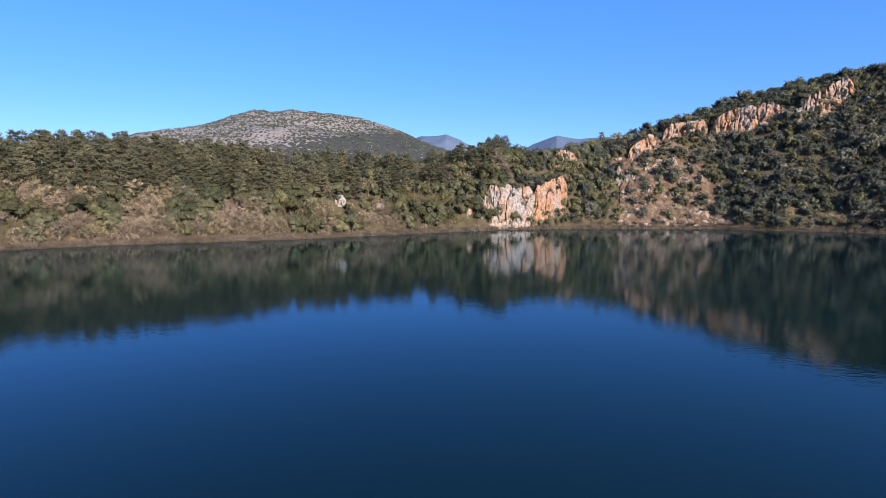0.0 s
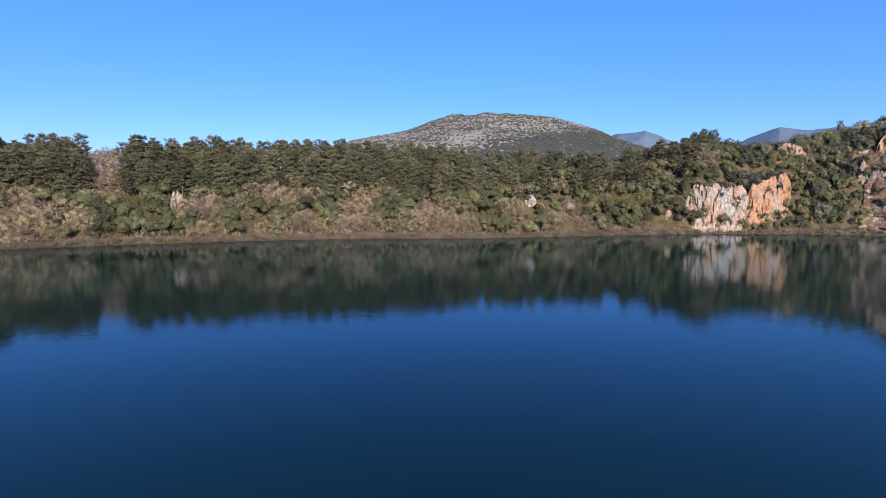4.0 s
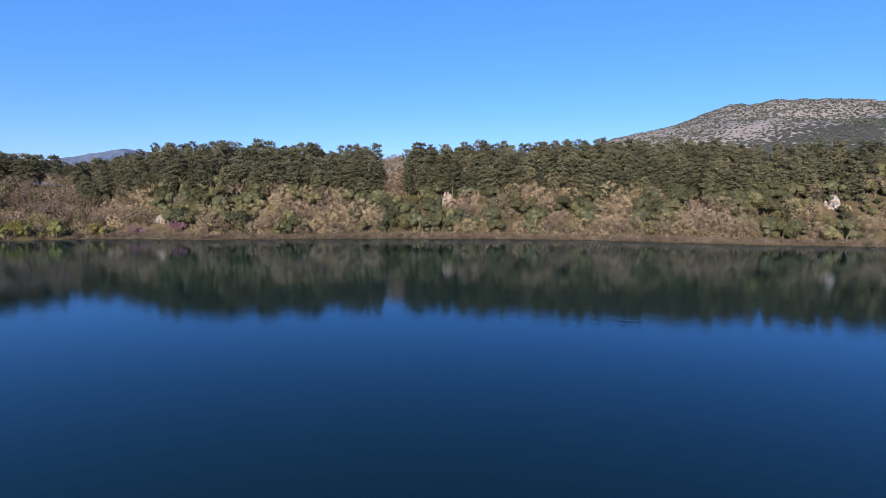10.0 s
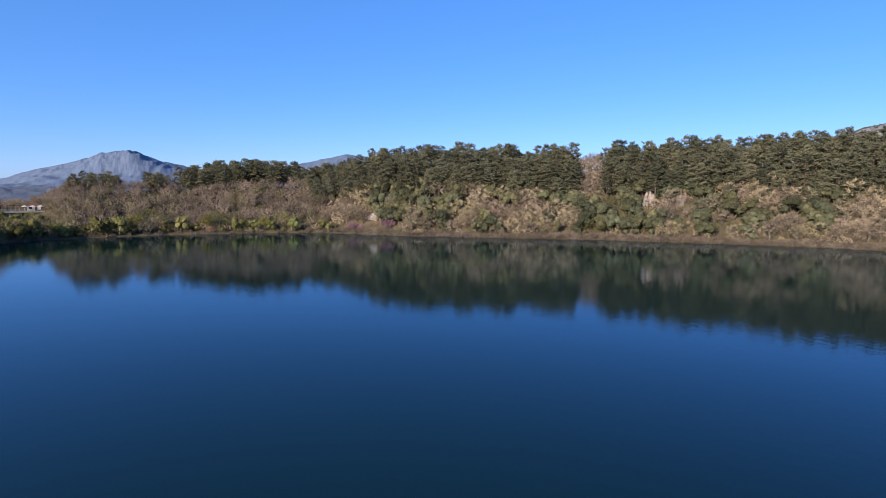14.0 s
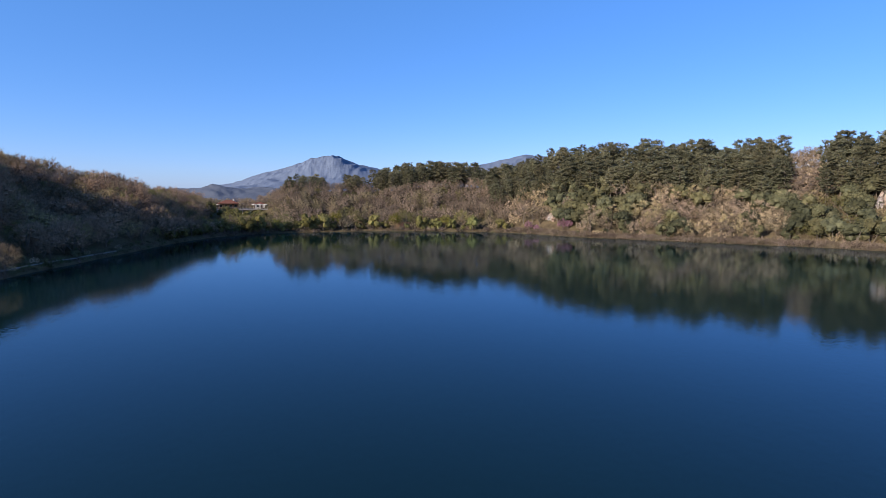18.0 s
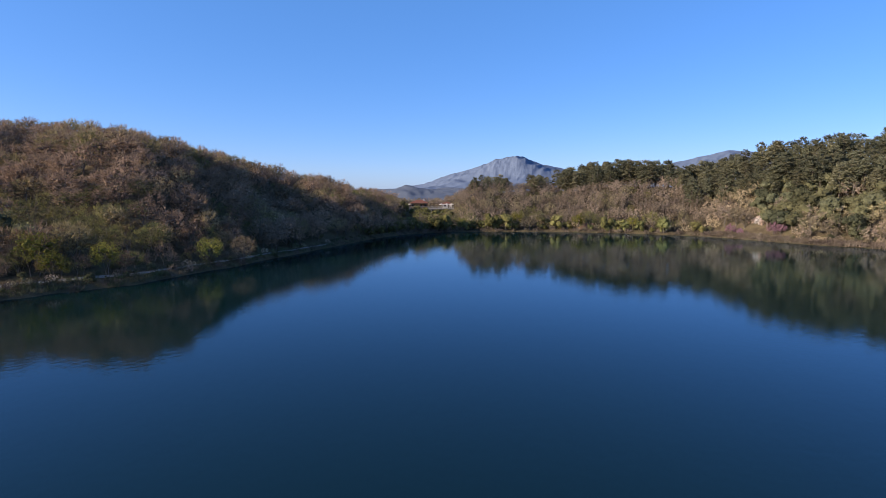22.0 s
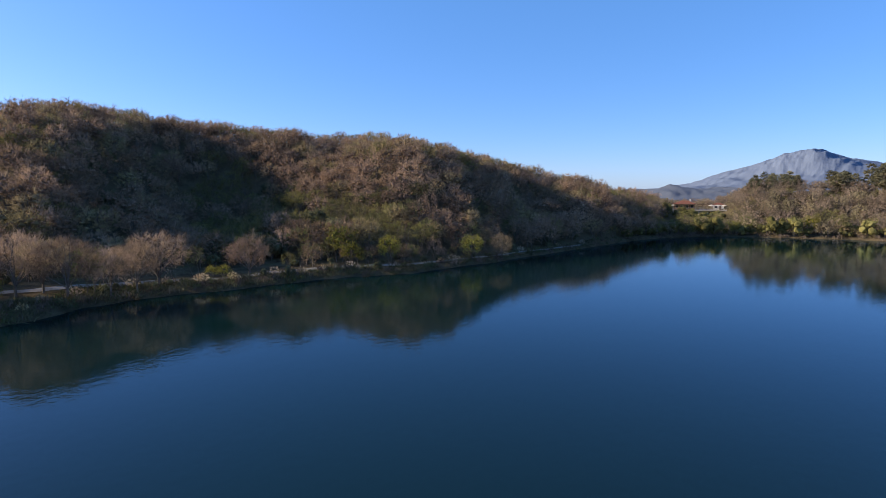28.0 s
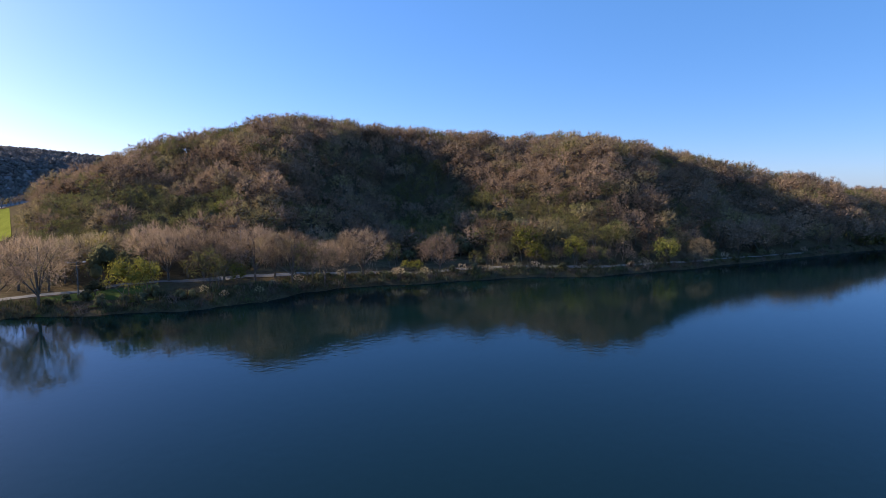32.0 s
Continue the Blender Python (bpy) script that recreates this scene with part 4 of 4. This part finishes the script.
cliff("rock_outcrop", 44.9, 45.5, -0.032, -0.021, PALE, "small pale rock among bushes", 44.5, 0.35, 1, flute=0.28, peak=0.45)
cliff("rock_outcrop", 9.6, 10.9, (-0.024, -0.018), (0.000, 0.004), PALE, "white rock face among the trees", 46.0, 0.45, 1, flute=0.3, peak=0.5)
cliff("rock_outcrop", 11.2, 12.3, -0.016, 0.000, PALE, "small white rock face among the trees", 47.3, 0.5, 1, flute=0.3, peak=0.6)
cliff("rock_outcrop", 7.9, 8.8, -0.012, 0.000, PALE, "small white rock face among the trees", 49.2, 0.5, 1, flute=0.3, peak=0.6)
cliff("rock_outcrop", 5.8, 7.0, -0.026, -0.012, PALE, "low grey rock among the trees", 48.0, 0.5, 1, flute=0.3, peak=0.5)
cliff("rock_outcrop", 70.4, 72.6, (-0.056, -0.060), (-0.024, -0.034), ROCK, "yellowish rock bank at the waterline", 51.0, 0.8, 0, flute=0.3, peak=0.4)
cliff("earth_bank", 85.6, 87.4, -0.062, -0.049, RUST, "orange earth slip at the waterline", 54.0, 0.8, 0)


def build_scree():
    azs, ds = np.arange(-29, -15, 0.15), np.arange(1.5, 92, 0.9)
    A, D = np.meshgrid(azs, ds, indexing='ij')
    R = shore(A) + D
    X, Y = -np.sin(np.radians(bearing(A))) * R, np.cos(np.radians(bearing(A))) * R
    lump = fbm(X / 6.0, Y / 6.0, 5)
    Z = ground(X, Y) + 0.3 + 3.6 * np.abs(lump) + 1.6 * np.abs(fbm(X / 2.4, Y / 2.4, 4))
    xyz, faces = np.stack([X, Y, Z], -1).reshape(-1, 3), grid_faces(len(azs), len(ds))[:, ::-1]
    mid = xyz[faces].mean(1)
    me = mesh_of("scree_slope", xyz, faces[in_scree(mid[:, 0], mid[:, 1])], [SCREE])
    tagged(new("scree_slope", me), "bare orange-brown scree and broken rock on the spur", "scree", kind="structure")


build_scree()


def boulder_mesh(seed):
    bm = bmesh.new()
    bmesh.ops.create_icosphere(bm, subdivisions=2, radius=1.0)
    for v in bm.verts:
        n = noise.fractal(v.co * 1.3 + Vector((seed * 7.1, 0, 0)), 1.0, 2.0, 3)
        v.co *= 1 + 0.45 * n
        v.co.z *= 0.75
    me = bpy.data.meshes.new("boulder")
    bm.to_mesh(me)
    bm.free()
    me.materials.append(ROCK)
    return me


BOULDERS = [boulder_mesh(k) for k in range(5)]
for k in range(220):
    if k < 160:
        a, d = rnd.uniform(-28, -16), rnd.uniform(2, 75)
    else:
        a, d = rnd.uniform(-40, -26), rnd.uniform(20, 140)
    x, y = at(a, float(shore(a)) + d)
    ob = new("boulder", BOULDERS[k % 5])
    s = rnd.uniform(0.6, 2.2) if k < 160 else rnd.uniform(0.9, 2.6)
    ob.matrix_basis = Matrix.LocRotScale((x, y, float(ground(x, y)) + 0.2 * s), Euler((rnd.uniform(-0.4, 0.4), rnd.uniform(-0.4, 0.4), rnd.rand() * 6.28)), (s, s * rnd.uniform(0.7, 1.2), s))
    tagged(ob, "grey limestone boulder on the rocky slope", "rock", "boulders")

# ---- restaurant and terrace over the head of the lake ----
def box(sx, sy, sz, x=0.0, y=0.0, z=0.0, bevel=0.03):
    bm = bmesh.new()
    bmesh.ops.create_cube(bm, size=1.0)
    bmesh.ops.scale(bm, vec=(sx, sy, sz), verts=bm.verts)
    bmesh.ops.bevel(bm, geom=bm.edges[:], offset=min(bevel, sx / 4, sy / 4, sz / 4), segments=1, affect='EDGES')
    bmesh.ops.translate(bm, vec=(x, y, z + sz / 2), verts=bm.verts)
    return bm


def post(r0, r1, tall, x=0.0, y=0.0, z=0.0, sides=10):
    bm = bmesh.new()
    bmesh.ops.create_cone(bm, cap_ends=True, segments=sides, radius1=r0, radius2=r1, depth=tall)
    bmesh.ops.translate(bm, vec=(x, y, z + tall / 2), verts=bm.verts)
    return bm


def hip_roof(sx, sy, tall, x, y, z, lip=0.5):
    bm = bmesh.new()
    a, b = sx / 2 + lip, sy / 2 + lip
    r = max(0.2, a - b)
    low = [bm.verts.new((x + i * a, y + j * b, z + k)) for k in (-0.12, 0) for i, j in ((-1, -1), (1, -1), (1, 1), (-1, 1))]
    p, q = bm.verts.new((x - r, y, z + tall)), bm.verts.new((x + r, y, z + tall))
    c = low[4:]
    for f in ((c[0], c[1], q, p), (c[1], c[2], q), (c[2], c[3], p, q), (c[3], c[0], p), low[3::-1]):
        bm.faces.new(f)
    for k in range(4):
        bm.faces.new((low[k], low[(k + 1) % 4], c[(k + 1) % 4], c[k]))
    return bm


WHITE = plain("cream_paint", (0.50, 0.46, 0.40), 0.6, 0.1, 0.8)
PLASTER = plain("warm_plaster", (0.24, 0.12, 0.085), 0.85, 0.15, 0.8)
TILES = plain("red_roof_tiles", (0.15, 0.068, 0.052), 0.8, 0.3, 2.0)
WOOD = plain("dark_timber", (0.10, 0.065, 0.045), 0.7, 0.3, 4.0)
CONCRETE = plain("concrete", (0.24, 0.225, 0.21), 0.9, 0.2, 0.7)
GLASS, _nt, _b = material("window_glass", 0.08, 0.5)
_b.inputs["Base Color"].default_value = (0.03, 0.035, 0.04, 1)
METAL = plain("weathered_metal", (0.16, 0.16, 0.165), 0.45, 0.15, 2.0)
LAMP_WHITE = plain("white_lamp_cover", (0.8, 0.8, 0.78), 0.4, 0.05, 2.0)

TERRACE_Z = 10.6
tx, ty = at(102.3, 312)
facing = math.radians(float(bearing(102.3)))
here = Matrix.LocRotScale((tx, ty, 0), Euler((0, 0, facing)), None)
terrace = tagged(new("terrace"), "pale concrete terrace on columns with a railing", "terrace")
terrace.matrix_basis = here
part("deck", box(25.5, 13, 0.55, 0, 4, TERRACE_Z - 0.55), CONCRETE, terrace)
part("retaining_wall", box(25, 0.5, 8.0, 0, 7, TERRACE_Z - 8.5), CONCRETE, terrace)
for k in range(7):
    part("column", box(0.5, 0.5, 9.0, -12 + k * 4, -1.9, TERRACE_Z - 9.5), CONCRETE, terrace)
for k in range(18):
    part("railing_post", box(0.1, 0.1, 1.0, -12.6 + k * 1.48, -2.3, TERRACE_Z, 0.01), CONCRETE, terrace)
for z in (0.45, 0.95):
    part("rail", box(25.4, 0.09, 0.1, 0, -2.3, TERRACE_Z + z, 0.01), CONCRETE, terrace)

house = tagged(new("restaurant"), "low red-roofed restaurant with dark timber front", "building")
house.matrix_basis = here @ Matrix.Translation((-7.0, 5.0, TERRACE_Z))
part("wall", box(10, 7, 2.9), PLASTER, house)
part("roof", hip_roof(10, 7, 1.7, 0, 0, 3.0), TILES, house)
part("chimney", box(0.7, 0.7, 1.6, 2.6, 1.0, 3.6), WHITE, house)
for k in range(4):
    w = part("window", box(1.5, 0.14, 1.4, -3.6 + k * 2.4, -3.52, 0.9, 0.01), WHITE, house)
    part("pane", box(1.26, 0.06, 1.16, -3.6 + k * 2.4, -3.61, 1.02, 0.005), GLASS, w)
part("awning", box(10.4, 2.4, 0.14, 0, -4.8, 2.6), WOOD, house)
for k in range(5):
    part("awning_post", box(0.16, 0.16, 2.6, -4.8 + k * 2.4, -5.8, 0), WOOD, house)

pergola = tagged(new("pergola"), "timber pergola on the terrace beside the restaurant", "pergola")
pergola.matrix_basis = here @ Matrix.Translation((2.5, 3.0, TERRACE_Z))
for i in range(4):
    for j in range(2):
        part("post", box(0.2, 0.2, 2.5, -3 + i * 2, -2 + j * 4, 0), WOOD, pergola)
for j in range(2):
    part("beam", box(7, 0.16, 0.22, 0, -2 + j * 4, 2.5), WOOD, pergola)
for k in range(9):
    part("slat", box(0.12, 4.8, 0.12, -3.2 + k * 0.8, 0, 2.72, 0.01), WOOD, pergola)

annex = tagged(new("annex"), "small cream building at the end of the terrace", "building")
annex.matrix_basis = here @ Matrix.Translation((9.0, 6.0, TERRACE_Z))
part("wall", box(5.0, 4.0, 2.5), WHITE, annex)
part("roof", hip_roof(5.0, 4.0, 1.0, 0, 0, 2.6, 0.35), TILES, annex)
part("door", box(0.9, 0.1, 2.0, 0.8, -2.03, 0.02, 0.01), WOOD, annex)
part("window", box(1.1, 0.1, 1.0, -1.2, -2.03, 0.95, 0.01), GLASS, annex)


def parasol(x, y):
    ob = tagged(new("parasol"), "white parasol open on the terrace", "parasol", "parasols")
    ob.matrix_basis = here @ Matrix.Translation((x, y, TERRACE_Z))
    part("pole", post(0.04, 0.04, 2.4), WHITE, ob)
    part("canopy", post(1.4, 0.06, 0.6, z=2.1, sides=8), WHITE, ob)
    part("base", box(0.6, 0.6, 0.1), CONCRETE, ob)
    return ob


for x, y in ((5.6, 0.2), (8.6, 0.6), (11.4, 0.0), (-12.0, 0.5)):
    parasol(x, y)

# ---- lamp and power pole on the near bank ----
def street_lamp(a, r, tall):
    ob = tagged(new("street_lamp"), "tall metal street lamp with two white heads", "street lamp")
    x, y = at(a, r)
    ob.matrix_basis = Matrix.LocRotScale((x, y, float(ground(x, y)) - 0.05), Euler((0, 0, math.radians(a))), None)
    part("pole", post(0.11, 0.06, tall), METAL, ob)
    part("base", box(0.4, 0.4, 0.3), CONCRETE, ob)
    for side in (-1, 1):
        arm = part("arm", box(0.9, 0.06, 0.06, side * 0.42, 0, tall - 0.2, 0.01), METAL, ob)
        part("lamp_head", box(0.55, 0.26, 0.14, side * 1.1, 0, tall - 0.25, 0.05), LAMP_WHITE, arm)


street_lamp(179.7, 110, 5.7)
pole = tagged(new("power_pole"), "slender pale power pole with a crossarm", "pole")
x, y = at(166.25, 121)
pole.matrix_basis = Matrix.LocRotScale((x, y, float(ground(x, y)) - 0.2), Euler((0, 0, math.radians(150))), None)
part("mast", post(0.16, 0.1, 8.6), METAL, pole)
arm = part("crossarm", box(1.6, 0.1, 0.12, 0, 0, 8.1, 0.01), METAL, pole)
for k in (-0.7, 0, 0.7):
    part("insulator", post(0.06, 0.04, 0.25, x=k, z=8.22, sides=8), WHITE, arm)

# ---- trees that stand out ----
# beside the path and the shore: kind, direction, distance, size, breadth
for kind, a, r, size, fat in [
        ("walnut", 182.6, 103, 1.26, 1.0), ("walnut", 185.4, 105, 1.11, 1.0), ("willow", 176.1, 101, 1.32, 1.1), ("willow", 174.6, 102, 1.26, 0.9),
        ("walnut", 172.6, 113.5, 1.12, 1.1), ("walnut", 174.2, 119.5, 1.16, 1.0), ("walnut", 171.0, 116.5, 1.11, 1.0), ("spring", 169.4, 102, 1.15, 1.0),
        ("spring", 168.3, 103, 0.9, 1.0), ("walnut", 167.8, 111.5, 1.06, 1.0), ("walnut", 169.6, 114.5, 1.06, 1.1), ("willow", 166.6, 104, 0.86, 0.8),
        ("walnut", 165.0, 109.5, 1.16, 1.05), ("walnut", 163.2, 111.5, 1.01, 1.0), ("walnut", 161.6, 107.5, 1.11, 1.0), ("spring", 160.0, 109, 1.25, 0.8),
        ("walnut", 158.4, 108.5, 0.91, 1.0), ("walnut", 154.6, 114, 1.11, 1.2), ("walnut", 156.3, 110.5, 1.01, 1.0), ("spring", 151.5, 126, 0.9, 0.8),
        ("willow", 149.0, 120, 0.57, 1.3), ("willow", 150.0, 121, 0.52, 1.3), ("walnut", 146.7, 121, 0.91, 1.2), ("spring", 140.9, 129, 0.85, 1.2),
        ("willow", 137.9, 136, 1.73, 1.0), ("willow", 136.7, 131, 1.10, 1.1), ("willow", 132.9, 133, 1.38, 0.9), ("spring", 130.6, 136, 0.7, 1.1),
        ("spring", 135.2, 133, 0.5, 1.2), ("willow", 124.2, 145, 1.31, 1.1), ("walnut", 121.2, 151, 0.81, 0.9), ("spring", 143.0, 127, 0.6, 1.0),
        ("walnut", 178.2, 125, 1.11, 1.1), ("walnut", 180.6, 128, 1.06, 1.0), ("walnut", 176.4, 128, 1.11, 1.0), ("ever", 177.6, 116, 1.35, 0.8),
        ("willow", 177.9, 128, 1.84, 0.8), ("ever", 175.8, 117, 1.1, 0.9), ("walnut", 183.8, 122, 1.11, 1.0), ("walnut", 181.8, 118, 1.01, 1.0),
        ("spring", 184.6, 130, 1.0, 1.0), ("ever", 178.4, 107, 0.45, 1.5), ("ever", 168.6, 150, 1.0, 1.0), ("willow", 168.0, 151, 1.38, 0.8),
        ("ever", 140.2, 158, 1.5, 1.1), ("ever", 138.8, 150, 1.35, 1.1), ("spring", 112.2, 236, 1.2, 1.2), ("spring", 109.0, 236, 1.0, 1.0)]:
    plant_at(kind, a, r, size, True, fat)
# far shore: round tan tree, pink trees, cypresses, tall pines on the bluff
plant_at("tan", 16.9, 234, 1.35, True, 1.15)
plant_at("tan", 16.2, 235, 1.15, True, 1.1)
for a, r, size in ((73.6, 263, 1.25), (70.2, 254, 1.4), (69.6, 254, 1.1), (72.8, 261, 0.8)):
    plant_at("blossom", a, r, size)
for a, r, size in ((17.5, 345, 1.2), (17.0, 348, 1.05), (6.9, 350, 1.35), (7.4, 350, 1.1), (5.2, 352, 1.1), (16.0, 350, 1.0), (4.0, 352, 1.0)):
    plant_at("cypress", a, r, size)
for a, r, size in ((-5.4, 326, 1.0), (-4.6, 330, 1.0), (-6.3, 332, 0.95), (-3.8, 326, 0.9), (-5.9, 322, 0.85), (-15.6, 372, 0.75)):
    plant_at("pine", a, r, size)
plant_at("pine", 177.6, 236, 0.55)
for k in range(16):
    a = -12.8 + k * 0.28
    plant_at("ever" if k % 3 else "spring", a, float(shore(a)) + rnd.uniform(1.5, 6), rnd.uniform(0.5, 0.9), True)
plant_at("olive", 105.4, 292, 1.75, True, 0.8)
plant_at("olive", 105.1, 296, 1.5, True, 0.8)
for k in range(9):
    plant_at("olive", 100.4 + k * 0.48, 297 + rnd.uniform(-4, 5), rnd.uniform(0.8, 1.25), True, 1.0)
for k in range(18):
    plant_at(("olive", "spring", "willow", "olive")[k % 4], 79 + k * 1.45 + rnd.uniform(-0.4, 0.4), float(shore(79 + k * 1.45)) + rnd.uniform(2, 5), rnd.uniform(1.2, 1.9), True, 1.0)
for k in range(22):
    a = 101.2 + k * 0.36
    plant_at("tan" if k % 7 == 3 else "olive", a, float(shore(a)) + rnd.uniform(3, 13), rnd.uniform(0.75, 1.3), True, 1.05)

# ---- meadow behind the hill ----
def sheet(name, a0, a1, r0, r1, lift, mat, label, category):
    azs, rs = np.arange(a0, a1, 0.3), np.arange(r0, r1, 6.0)
    A, R = np.meshgrid(np.radians(bearing(azs)), rs, indexing='ij')
    X, Y = -np.sin(A) * R, np.cos(A) * R
    me = mesh_of(name, np.stack([X, Y, ground(X, Y) + lift], -1).reshape(-1, 3), grid_faces(len(azs), len(rs))[:, ::-1], [mat], smooth=True)
    return tagged(new(name, me), label, category, kind="structure")


sheet("bank_grass", 173.5, 183, 99, 117, 0.08, BANK_GRASS, "short green grass on the low bank", "grass")
sheet("meadow", 184.0, 200, 215, 640, 0.25, GRASS, "bright green meadow behind the wooded hill", "meadow")
for k in range(40):
    plant_at("bare", 181.8 + k * 0.3, 645 + rnd.uniform(0, 60), rnd.uniform(0.8, 1.2))
build_plants()


# ---- scrub and woods on the far slopes ----
def far_cover(mountain_name, name, count, small, large, least, mat, label, seed, gaps):
    ob = scene.objects[mountain_name]
    n = len(ob.data.vertices)
    co = np.empty(n * 3, np.float32)
    ob.data.vertices.foreach_get("co", co)
    co = co.reshape(-1, 3)
    rs = np.random.RandomState(seed)
    base = np.array([[1, 0, 0], [0.3, 0.95, 0.1], [-0.8, 0.6, 0], [-0.8, -0.6, 0.1], [0.3, -0.95, 0], [0.1, 0.1, 0.9], [0, 0, -0.4]])
    tri = np.array([[i, (i + 1) % 5, 5] for i in range(5)] + [[(i + 1) % 5, i, 6] for i in range(5)])
    i = rs.randint(0, n - 60, count)
    step = co[i + 47] - co[i]
    p = co[i] + step * rs.rand(count, 1) + (co[i + 46] - co[i]) * rs.rand(count, 1)
    near = np.linalg.norm(step, axis=1) < 60
    open_ground = value_noise(p[:, 0] / 110, p[:, 1] / 110) + value_noise(p[:, 0] / 35, p[:, 1] / 35) * 0.6 + 0.5 * (rs.rand(count) - 0.5) < gaps
    p = p[near & (p[:, 2] > least) & ~open_ground]
    m = len(p)
    v = p[:, None, :] + base[None] * (rs.uniform(small, large, (m, 1, 1)) * rs.uniform(0.65, 1.25, (m, 7, 1)))
    f = tri[None] + 7 * np.arange(m)[:, None, None]
    me = mesh_of(name, v.reshape(-1, 3), f.reshape(-1, 3), [mat], None, np.repeat(rs.rand(m), 7))
    tagged(new(name, me), label, "scrub", kind="stuff")


far_cover("mountain_1", "mountain_scrub", 22000, 1.8, 3.8, 90, SCRUB, "dark round scrub dotted over the stony mountain", 4, -0.15)
far_cover("mountain_5", "ridge_woods", 11000, 2.2, 4.4, 12, HAZE_WOODS, "brown leafless woods on the far ridge, paled for haze", 9, -0.6)
